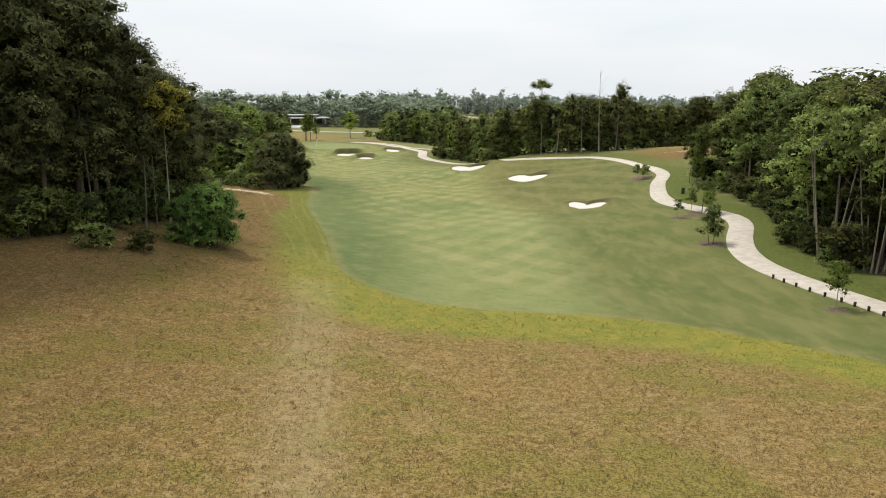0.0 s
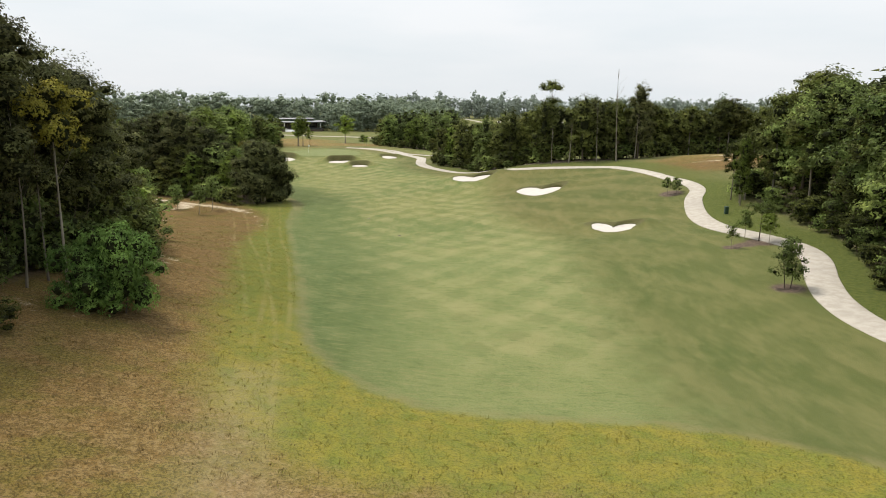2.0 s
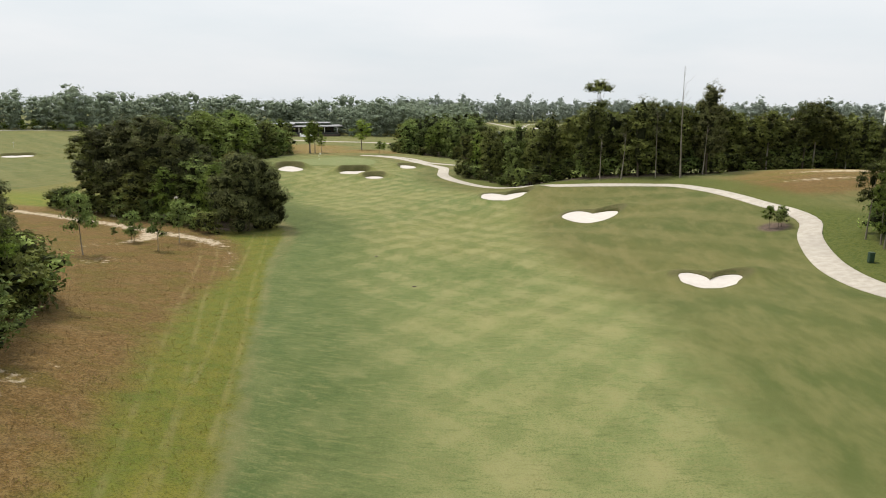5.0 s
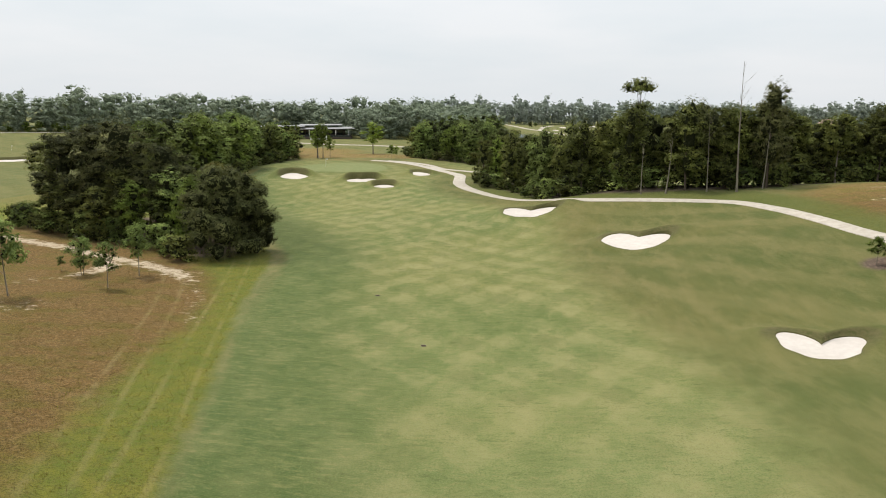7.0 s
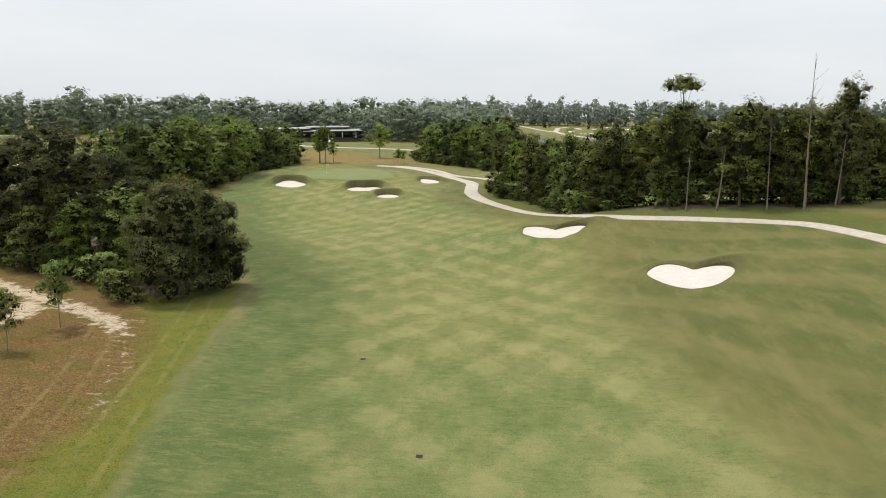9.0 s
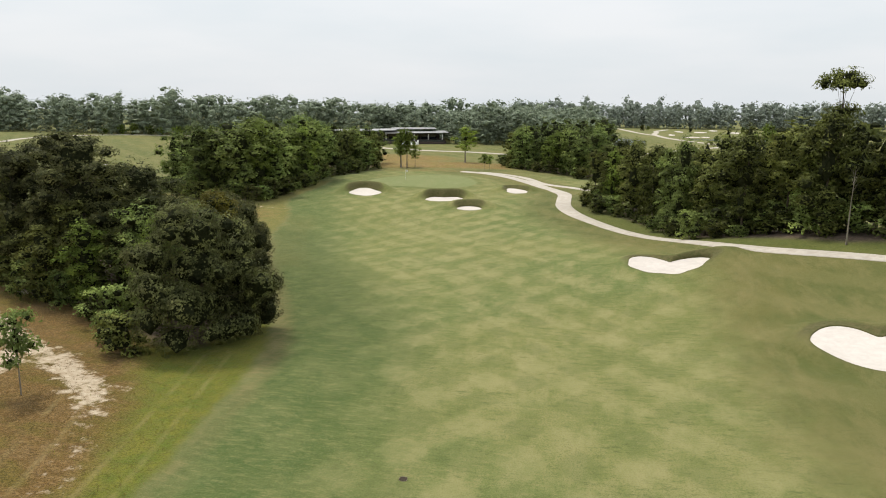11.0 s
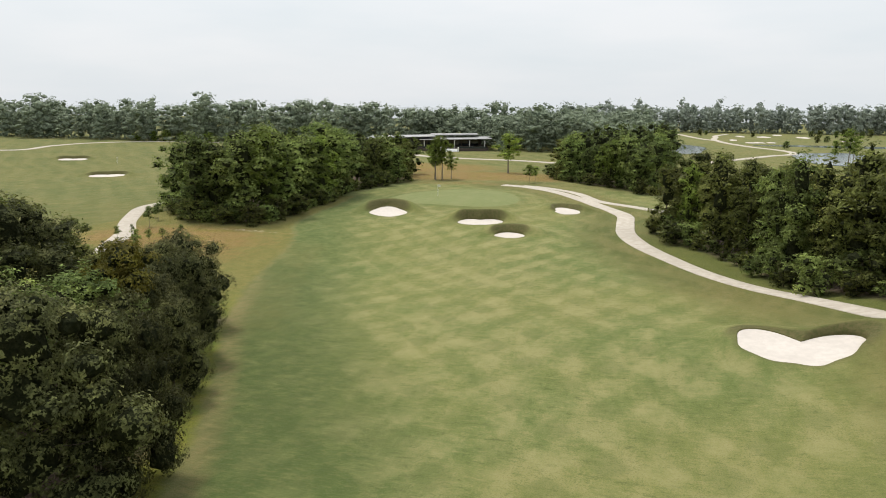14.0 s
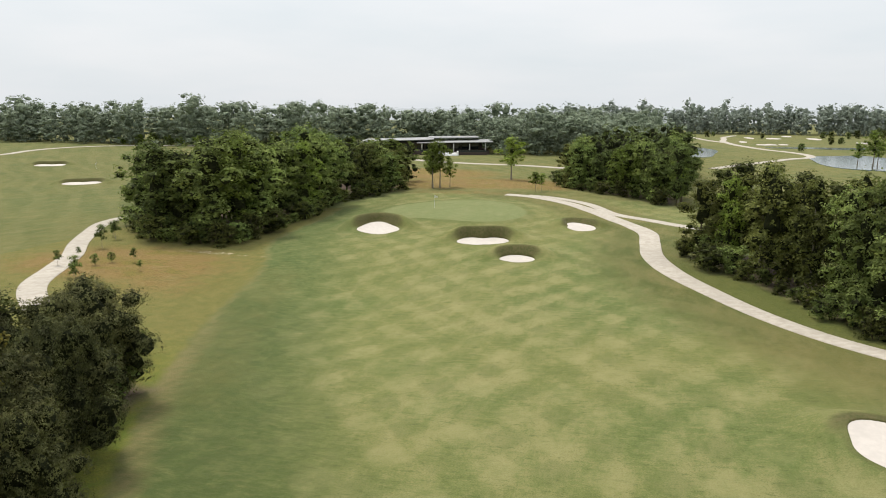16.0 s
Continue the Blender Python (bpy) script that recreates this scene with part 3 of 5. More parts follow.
        f = np.maximum(back * smooth(1.5 if b.face > 0.7 else 1.25, 0.4, sd), 0.5 * smooth(0.45, 0.1, sd))
        face = np.maximum(face, np.where(near, f, 0))
    for name, v in (("fair", np.clip(fair, -30, 30)), ("dry", dry), ("semi", semi), ("litter", lit), ("bare", bare), ("green", np.clip(green, -20, 20)), ("face", face), ("wheel", np.clip(wa, -12, 12)), ("wheel_b", np.clip(wb, -12, 12)), ("dust", dust), ("verge", verge), ("tan", tan), ("lime", smooth(62, 46, y)), ("deep", smooth(112, 138, y) * smooth(-14, -4, fair) * smooth(190, 172, y)), ("late", smooth(152, 172, y)), ("pale", smooth(120, 70, y)), ("wear", np.exp(-((x - np.interp(y, [80, 110, 165, 195], [4, -3, -19, -26])) / 11) ** 2) * smooth(95, 130, y) * smooth(212, 194, y)), ("rim", smooth(2, -8, x - 0.02 * (y - 60))), ("parched", np.maximum(smooth(46, 62, y), 0.8 * smooth(-5, -15, x)) * smooth(150, 125, y))):
        ob.data.attributes.new(name, "FLOAT", "POINT").data.foreach_set("value", v.astype(np.float32))


def ribbon(name, line, width, material, label, rise=0.07):
    """A slab that follows a line over the ground, with a little thickness at its edges."""
    t = np.gradient(line, axis=0)
    t /= np.linalg.norm(t, axis=1)[:, None]
    n = np.stack([-t[:, 1], t[:, 0]], 1)
    cols = [(-0.5, -0.25), (-0.5, rise - 0.02), (-0.47, rise), (-0.2, rise + 0.02), (0.2, rise + 0.02), (0.47, rise), (0.5, rise - 0.02), (0.5, -0.25)]
    rows = []
    mid = height(line[:, 0], line[:, 1])
    for f, dz in cols:
        p = line + n * f * width
        rows.append(np.column_stack([p, np.maximum(height(p[:, 0], p[:, 1]), mid - 0.3) + dz]))
    v = np.stack(rows, 1).reshape(-1, 3)
    ob = mesh_object(name, v, grid_faces(len(cols), len(line)), material, soft=True)
    return tagged(ob, label, "path", kind="structure")


CART_PATH = curve([(56, -6), (40, 20), (31, 35), (27.6, 46), (25.8, 55), (26.1, 61), (27.8, 66.5), (30.5, 73), (31.2, 78), (29.8, 83.5), (28.4, 89), (28.7, 96), (30.8, 104.5),
                   (33, 109.5), (33, 114), (31.8, 119), (31, 126), (30.3, 133), (28.6, 140.3), (25, 144.8), (20.6, 148.5), (15.3, 153), (12, 156.8), (9.6, 161.5), (7.0, 168.7), (4.5, 174.3), (0.4, 183.2), (-2.4, 189.9), (-6, 199),
                   (-8, 207.5), (-8.3, 216), (-8.7, 224), (-12, 232.5), (-17, 244), (-23, 254), (-30, 260), (-36, 262)], 1.2)


build_ground()
tagged(ribbon("cart_path", CART_PATH, np.interp(CART_PATH[:, 1], [90, 108, 118, 150, 172, 188, 202], [2.4, 2.1, 1.6, 1.5, 1.7, 2.1, 2.7])[:, None], CONCRETE, "winding pale concrete cart path beside the fairway"))
ribbon("cart_path_spur", curve([(-31.5, 262.3), (-26, 260.5), (-19, 254), (-14, 243), (-8, 236.5), (-3, 230.5), (6, 222), (18, 216)], 1.2), 2.1, CONCRETE, "pale concrete spur of the cart path entering the trees")
ribbon("side_path", curve([(-54, 164), (-63, 170), (-70, 176.4), (-75, 184.6), (-79.5, 192), (-86, 200.3), (-92.3, 209.8), (-97, 217.6), (-98.9, 224), (-98.4, 232), (-96, 238)], 1.5), 2.7, CONCRETE, "pale cart path curving past a tree clump")
ribbon("ridge_path", curve([(-330, 320), (-285, 326), (-252, 338), (-256, 362), (-254, 385), (-235, 404), (-200, 410), (-150, 408), (-100, 380), (-87, 362), (-66, 352), (-48, 350), (-30, 346)], 4), 3.2, CONCRETE, "pale path along the crest of the far fairway", 0.12)


def sand_bed(b, label):
    """The sand of one bunker, rings of a smooth dish, and the turf lip round it."""
    rings, spokes = 9, 96
    th = np.arange(spokes) * 2 * math.pi / spokes
    r = b.radius(th)
    c, s = math.cos(b.turn), math.sin(b.turn)

    def weave(rows):
        return [[k * spokes + i, (k + 1) * spokes + i, (k + 1) * spokes + (i + 1) % spokes, k * spokes + (i + 1) % spokes] for k in range(rows) for i in range(spokes)]

    v = []
    for k in range(rings + 1):
        f = (k / rings) ** 0.8 * (1.0 if k < rings else 1.03)
        u, w = np.cos(th) * r * f, np.sin(th) * r * f
        x, y = b.x + u * c - w * s, b.y + u * s + w * c
        z = b.bed(x, y) + 0.10 * f ** 3 - 0.03 + 0.012 * np.sin(x * 3.1 + y * 2.3) * (f < 0.9)
        v.append(np.column_stack([x, y, z - (0.05 if k == rings else 0)]))
    ob = tagged(mesh_object("sand_bunker", np.concatenate(v), weave(rings), SAND, soft=True), label, "bunker", "fairway bunkers")
    rim = (-0.10, -0.04, 0.0, 0.08, 0.25, 0.5, 0.8, 1.1, 1.5, 1.9, 2.3, 2.7, 3.0)
    v = []
    for k, off in enumerate(rim):
        u, w = np.cos(th) * (r + off), np.sin(th) * (r + off)
        x, y = b.x + u * c - w * s, b.y + u * s + w * c
        turf, sand = height(x, y), b.bed(x, y) + 0.09
        z = np.maximum(turf, turf + (sand - turf) * smooth(1.8, 0.1, max(off, 0.1)))
        z = sand - 0.12 if k == 0 else (sand + 0.02 if k == 1 else z + (0.03, 0.03, 0.03, 0.02, 0.012, -0.03)[max(0, k - len(rim) + 6)])
        v.append(np.column_stack([x, y, z]))
    v = np.concatenate(v)
    lip = mesh_object("turf_lip", v, weave(len(rim) - 1), TURF, ob, "steep grassy lip round the sand", True)
    paint(lip, v[:, 0], v[:, 1])
    return ob


for b, lab in zip(BUNKERS, ("heart-shaped bunker of white sand in a grassy slope", "kidney-shaped bunker of white sand below a mound", "wide kidney-shaped bunker of raked white sand", "humped greenside bunker of white sand",
                            "long greenside bunker under a steep grass face", "small oval bunker of white sand", "small greenside bunker beside the cart path",
                            "oval bunker on the neighbouring fairway", "narrow bunker on the neighbouring fairway")):
    sand_bed(b, lab)

# ---- trees ----


def tube(path, radii, sides=7):
    """A tapered tube along a line: its points and faces."""
    v, f = [], []
    for k, (p, r) in enumerate(zip(path, radii)):
        for i in range(sides):
            a = 2 * math.pi * i / sides
            v.append((p[0] + r * math.cos(a), p[1] + r * math.sin(a), p[2]))
    for k in range(len(path) - 1):
        for i in range(sides):
            j = (i + 1) % sides
            f.append((k * sides + i, k * sides + j, (k + 1) * sides + j, (k + 1) * sides + i))
    return v, f


def join(pieces):
    v, f = [], []
    for pv, pf in pieces:
        n = len(v)
        v += list(pv)
        f += [tuple(i + n for i in q) for q in pf]
    return v, f


def trunk_mesh(name, material, rng, tall, thick, limbs, lean=0.03, stems=1, spread=0.0, taper=0.8, start=0.78):
    """A trunk, or several stems, with tapering limbs that reach towards the given places."""
    pieces = []
    tops = []
    for s in range(stems):
        ang = rng.uniform(0, 6.28)
        ox, oy = spread * 0.3 * math.cos(ang) * (stems > 1), spread * 0.3 * math.sin(ang) * (stems > 1)
        lx, ly = rng.uniform(-lean, lean) * tall + spread * math.cos(ang) * (stems > 1), rng.uniform(-lean, lean) * tall + spread * math.sin(ang) * (stems > 1)
        bend = rng.uniform(-0.02, 0.02) * tall
        pts, rad = [], []
        for k in range(7):
            t = k / 6
            pts.append((ox + lx * t + bend * math.sin(3.1 * t), oy + ly * t + bend * math.sin(2.3 * t), -0.4 + (tall + 0.4) * t))
            rad.append(thick * (1 - taper * t) * (1.35 if k == 0 else 1) / stems ** 0.4)
        pieces.append(tube(pts, rad, 6))
        tops.append(pts)
    for k, c in enumerate(limbs):
        pts = tops[k % stems]
        t = min(0.92, max(0.25, (c[2] * start) / tall))
        i = min(5, int(t * 6))
        a = np.array(pts[i]) + (np.array(pts[i + 1]) - np.array(pts[i])) * (t * 6 - i)
        c = np.array(c)
        m = (a + c) / 2 + np.array([0, 0, -0.06 * np.linalg.norm(c - a)])
        r = thick * 0.32 * (1 - 0.5 * t)
        pieces.append(tube([a, (a + m) / 2, m, c], [r, r * 0.85, r * 0.6, r * 0.2], 4))
    v, f = join(pieces)
    me = bpy.data.meshes.new(name)
    me.from_pydata([tuple(p) for p in v], [], f)
    me.materials.append(material)
    me.polygons.foreach_set("use_smooth", np.ones(len(me.polygons), bool))
    return me


def sphere_points(rng, n):
    v = rng.normal(size=(n, 3))
    return v / np.linalg.norm(v, axis=1)[:, None]


def leaf_quads(rng, p, out, size, droop=0.0):
    """One small bent leaf spray at each place p, facing about the way out."""
    n = len(p)
    nor = out * 1.0 + sphere_points(rng, n) * 0.42 + np.array([0, 0, 0.15])
    nor /= np.linalg.norm(nor, axis=1)[:, None]
    ref = sphere_points(rng, n) + np.array([0, 0, -droop])
    a = np.cross(nor, ref)
    a /= np.linalg.norm(a, axis=1)[:, None] + 1e-9
    b = np.cross(nor, a)
    s = size * rng.uniform(0.55, 1.25, (n, 1))
    w = s * rng.uniform(0.5, 0.8, (n, 1))
    q = np.stack([p - a * s - b * w, p - a * s * 0.8 + b * w + nor * s * 0.12, p + a * s - nor * s * 0.2], 1)
    return q.reshape(-1, 3)


def ball(level):
    bm = bmesh.new()
    bmesh.ops.create_icosphere(bm, subdivisions=level, radius=1)
    v = np.array([q.co[:] for q in bm.verts])
    f = np.array([[q.index for q in t.verts] for t in bm.faces])
    bm.free()
    return v, f


BALLS = {1: ball(1), 2: ball(2)}


def dome(rng, lo, hi, wide, count, belly=0.45, lobe=0.40, flat=0.85):
    """Places and sizes of the leafy lobes of a crown between two heights."""
    out = []
    for k in range(count):
        t = min(1.0, max(0.0, (k + 0.5) / count + rng.uniform(-0.05, 0.05)))
        z = lo + (hi - lo) * (0.04 + 0.90 * t)
        if t < belly:
            prof = 0.60 + 0.40 * (t / belly)
        else:
            prof = math.sqrt(max(0.02, 1 - ((t - belly) / (1.04 - belly)) ** 2))
        a = k * 2.39996 + rng.uniform(-0.9, 0.9)
        r = wide * prof * (0.30 + 0.72 * math.sqrt(rng.uniform(0.05, 1)))
        s = wide * lobe * rng.uniform(0.60, 1.25) * (0.75 + 0.25 * prof)
        out.append((r * math.cos(a), r * math.sin(a), z, s, s * flat))
    mid = (lo + hi) / 2
    for f in (-0.25, 0.05, 0.3):                   # the inner mass
        out.append((0, 0, mid + f * (hi - lo), wide * 0.5, (hi - lo) * 0.24))
    return out


def crown_arrays(rng, lobes, count, leaf, core=0.74, droop=0.0, level=2, loose=1.3):
    """Points and faces of a crown: leaf sprays over the lobes, with a filler ball inside each lobe."""
    L = np.array(lobes)
    area = L[:, 3] ** 2
    per = 6
    many = max(8, count // per)
    pick = rng.choice(len(L), int(many * 1.8), p=area / area.sum())
    d = sphere_points(rng, len(pick))
    d[:, 2] = np.where(d[:, 2] < -0.55, -d[:, 2] * 0.6, d[:, 2])
    rad = np.stack([L[pick, 3], L[pick, 3], L[pick, 4]], 1)
    bump = 1 + 0.14 * np.sin(d[:, :1] * 7 + pick[:, None]) * np.sin(d[:, 1:2] * 6 + d[:, 2:] * 5)
    p = L[pick, :3] + d * rad * rng.uniform(0.86, 1.08, (len(pick), 1)) * bump
    keep = np.ones(len(p), bool)
    for k, (x, y, z, s, h) in enumerate(lobes):
        q = (p - (x, y, z)) / (s, s, h)
        keep &= ~((np.einsum("ij,ij->i", q, q) < 0.42) & (pick != k))
    p, d = p[keep][:many], d[keep][:many]
    p = np.repeat(p, per, 0) + rng.normal(0, leaf * loose, (len(p) * per, 3)) * (1, 1, 0.7)
    d = np.repeat(d, per, 0)
    quads = leaf_quads(rng, p, d, leaf, droop)
    faces = [np.arange(len(quads)).reshape(-1, 3)]
    verts = [quads]
    n = len(quads)
    tris = []
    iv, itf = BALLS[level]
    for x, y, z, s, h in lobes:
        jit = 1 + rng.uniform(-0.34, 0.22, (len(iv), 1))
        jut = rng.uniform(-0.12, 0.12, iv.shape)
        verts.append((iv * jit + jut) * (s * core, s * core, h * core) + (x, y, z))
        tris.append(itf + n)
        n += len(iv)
    return np.concatenate(verts), faces[0], np.concatenate(tris)


def crown_mesh(name, material, rng, lobes, count, leaf, core=0.62, droop=0.0):
    """A crown: leaves, and filler balls inside it coloured dark for the inner shade."""
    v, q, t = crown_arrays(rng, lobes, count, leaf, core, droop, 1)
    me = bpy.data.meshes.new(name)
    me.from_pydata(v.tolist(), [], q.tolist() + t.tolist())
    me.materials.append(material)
    me.materials.append(CORE_SHADE)
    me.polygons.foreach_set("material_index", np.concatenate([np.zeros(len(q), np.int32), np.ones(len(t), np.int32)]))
    return me


class Kind:
    """A kind of tree: its trunk and crown, built once."""

    def __init__(self, seed, tall, lo, wide, lobes, leaves, leaf, leafmat, bark=BARK, thick=0.2, stems=1, spread=0.0, belly=0.45, lobe=0.40, flat=0.85, lean=0.03, core=0.62, droop=0.0, extra=()):
        rng = np.random.default_rng(seed)
        self.tall = tall
        self.lobes = (dome(rng, lo, tall, wide, lobes, belly, lobe, flat) if lobes else []) + list(extra)
        self.trunk = trunk_mesh("trunk", bark, rng, tall * 0.9, thick, [l[:3] for l in self.lobes[::3]], lean, stems, spread)
        self.crown = crown_mesh("crown", leafmat, rng, self.lobes, leaves, leaf, core, droop)


def plant(kind, x, y, tall, label, name="tree", category="tree", group="", wide=1.0, turn=None, sink=0.0):
    """One tree of a kind, standing at x, y."""
    s = tall / kind.tall
    base = new(name)
    base.empty_display_size = 0.3
    base.matrix_world = Matrix.LocRotScale((x, y, spot(x, y) - sink), Euler((0, 0, random.uniform(0, 6.28) if turn is None else turn)), (s * wide, s * wide, s))
    for part_name, me in (("trunk", kind.trunk), ("crown", kind.crown)):
        if me is not None:
            ob = new(part_name, me)
            ob.parent = base
    return tagged(base, label, category, group)


FOREST = [
    Kind(11, 12, 3.0, 2.9, 20, 5000, 0.145, LEAF, thick=0.16, belly=0.5, lobe=0.32),
    Kind(12, 12, 2.2, 2.7, 20, 4800, 0.145, LEAF_DARK, thick=0.15, belly=0.5, lobe=0.32, bark=PALE_BARK),
    Kind(13, 12, 4.0, 3.3, 20, 5000, 0.148, LEAF_DARK, thick=0.18, belly=0.55, lobe=0.31),
    Kind(14, 12, 1.2, 2.6, 22, 5000, 0.142, LEAF, thick=0.15, belly=0.5, lobe=0.31),
    Kind(15, 12, 0.4, 2.9, 24, 5200, 0.145, LEAF_DARK, thick=0.15, belly=0.5, lobe=0.30),
    Kind(16, 12, 1.6, 2.4, 20, 3612, 0.171, LEAF_BRIGHT, thick=0.13, belly=0.5, lobe=0.32, bark=PALE_BARK),
]
TALL = [
    Kind(21, 18, 4.0, 4.0, 28, 13200, 0.116, LEAF_DEEP, thick=0.24, belly=0.5, lobe=0.29),
    Kind(22, 18, 6.5, 3.6, 24, 11400, 0.116, LEAF_DEEP, thick=0.22, belly=0.55, lobe=0.30, bark=PALE_BARK),
    Kind(23, 18, 2.5, 3.8, 30, 13200, 0.116, LEAF_DEEP, thick=0.22, belly=0.45, lobe=0.29),
]
SLIM = [
    Kind(31, 14, 6.0, 2.2, 14, 3000, 0.135, LEAF_DARK, PALE_BARK, 0.13, belly=0.5, lean=0.07, lobe=0.35, core=0.5),
    Kind(32, 14, 7.0, 2.6, 14, 3000, 0.135, LEAF_DARK, PALE_BARK, 0.12, stems=2, spread=1.2, belly=0.55, lobe=0.35, core=0.5),
    Kind(33, 14, 4.5, 2.3, 14, 3000, 0.135, LEAF_DARK, PALE_BARK, 0.13, belly=0.4, lean=0.06, lobe=0.35, core=0.5),
]
COVERED = [
    Kind(41, 10, 0.4, 4.6, 46, 30000, 0.092, LEAF_DEEP, thick=0.22, belly=0.30, lobe=0.29, flat=0.9, core=0.66),
    Kind(42, 10, 0.2, 4.5, 42, 27000, 0.092, LEAF_DEEP, thick=0.22, belly=0.36, lobe=0.30, flat=0.9, core=0.66),
]
BUSH = [
    Kind(51, 3, 0.1, 1.6, 26, 9000, 0.055, LEAF_FRESH, thick=0.06, belly=0.4, stems=3, spread=0.6, lobe=0.32),
    Kind(52, 3, 0.1, 1.7, 14, 1500, 0.12, LEAF, thick=0.06, belly=0.4, stems=3, spread=0.6, lobe=0.33),
    Kind(53, 3, 0.1, 1.6, 14, 1500, 0.12, LEAF_DARK, thick=0.06, belly=0.4, stems=3, spread=0.6, lobe=0.33),
    Kind(54, 3, 0.1, 1.4, 9, 900, 0.14, LEAF_BRIGHT, thick=0.06, belly=0.45, stems=2, spread=0.3, lobe=0.42),
]
SAPLING = [
    Kind(61, 3, 1.2, 0.75, 7, 1300, 0.07, LEAF, PALE_BARK, 0.035, lobe=0.42, core=0.4),
    Kind(62, 3, 1.0, 0.9, 8, 1500, 0.07, LEAF_BRIGHT, PALE_BARK, 0.035, lobe=0.40, core=0.4),
    Kind(63, 3, 2.2, 1.3, 9, 1700, 0.07, LEAF, BARK, 0.05, lobe=0.42, flat=0.35, core=0.4),
    Kind(64, 3, 0.5, 1.0, 14, 2600, 0.065, LEAF, BARK, 0.045, lobe=0.36, belly=0.35, core=0.45, stems=2, spread=0.35),
]
COLUMN = [
    Kind(81, 12, 0.8, 1.9, 18, 3400, 0.150, LEAF, thick=0.13, belly=0.55, lobe=0.40, flat=1.1),
    Kind(82, 12, 1.6, 1.8, 18, 3400, 0.150, LEAF_DARK, thick=0.13, belly=0.6, lobe=0.42, flat=1.1, bark=PALE_BARK),
    Kind(83, 12, 0.6, 2.1, 20, 3500, 0.150, LEAF_DARK, thick=0.13, belly=0.45, lobe=0.38),
    Kind(84, 12, 1.0, 1.7, 24, 3600, 0.150, LEAF_BRIGHT, thick=0.12, belly=0.5, lobe=0.40),
]
STEMMED = [
    Kind(91, 12, 5.2, 2.5, 20, 3600, 0.165, LEAF_DARK, PALE_BARK, 0.13, belly=0.45, lobe=0.34, lean=0.04),
    Kind(92, 12, 4.2, 2.2, 20, 3600, 0.165, LEAF_DARK, BARK, 0.12, belly=0.5, lobe=0.35, lean=0.03),
    Kind(93, 12, 6.2, 2.7, 18, 3300, 0.165, LEAF, PALE_BARK, 0.12, stems=2, spread=0.7, belly=0.5, lobe=0.33),
]
FAN = Kind(95, 12.5, 7.6, 2.8, 15, 2600, 0.15, LEAF, PALE_BARK, 0.17, stems=5, spread=2.2, belly=0.5, lobe=0.34, core=0.45)
GOLD = Kind(71, 9, 5.2, 2.0, 13, 4200, 0.10, LEAF_GOLD, PALE_BARK, 0.13, lobe=0.42)
PINE = Kind(72, 10.5, 3.0, 2.4, 20, 3600, 0.14, LEAF_BRIGHT, PALE_BARK, 0.16, lobe=0.28, belly=0.55, core=0.4, flat=0.7)
UMBRELLA = Kind(73, 16, 13.2, 2.8, 0, 3600, 0.12, LEAF_DARK, BARK, 0.22, core=0.55, lean=0.01,
                extra=[(1.7 * math.cos(a), 1.7 * math.sin(a), 15.0 + 0.25 * math.sin(3 * a), 0.85, 0.75) for a in (0.2, 1.1, 2.0, 2.9, 3.8, 4.7, 5.6)] + [(0.8, 0.2, 15.7, 1.0, 0.9), (-0.7, -0.1, 15.75, 1.0, 0.9), (0.1, 0.3, 15.2, 1.5, 0.8),
                       (0.4, 0.3, 12.3, 1.5, 0.85), (-1.3, 0.6, 11.6, 1.3, 0.8), (1.5, -0.5, 11.3, 1.3, 0.8), (0.1, -1.2, 10.8, 1.2, 0.8), (-0.4, 0.9, 10.4, 1.2, 0.8)])
GOLD_TOP = Kind(74, 11, 7.4, 1.7, 12, 4200, 0.085, LEAF_GOLD, PALE_BARK, 0.09, lobe=0.42)

# how the trees are named by what they look like
LOOK = ("broadleaf tree with a dense rounded green crown", "slender broadleaf tree with a pale trunk", "broad dark-leaved tree at the edge of the wood", "narrow leafy tree in the belt of wood",
        "dark bushy tree leafed to its foot", "light green young tree among darker ones")


def lattice(poly, step, seed):
    """Jittered places inside a polygon, with the distance of each from its edge."""
    rng = np.random.default_rng(seed)
    P = np.array(poly, float)
    pts = []
    row = 0
    y = P[:, 1].min()
    while y < P[:, 1].max():
        x = P[:, 0].min() + (row % 2) * step / 2
        while x < P[:, 0].max():
            pts.append((x + rng.uniform(-0.35, 0.35) * step, y + rng.uniform(-0.35, 0.35) * step))
            x += step
        y += step * 0.87
        row += 1
    pts = np.array(pts)
    ok = inside(pts[:, 0], pts[:, 1], list(poly))
    pts = pts[ok]
    d, _ = off_line(pts[:, 0], pts[:, 1], list(poly) + [poly[0]])
    return pts, d


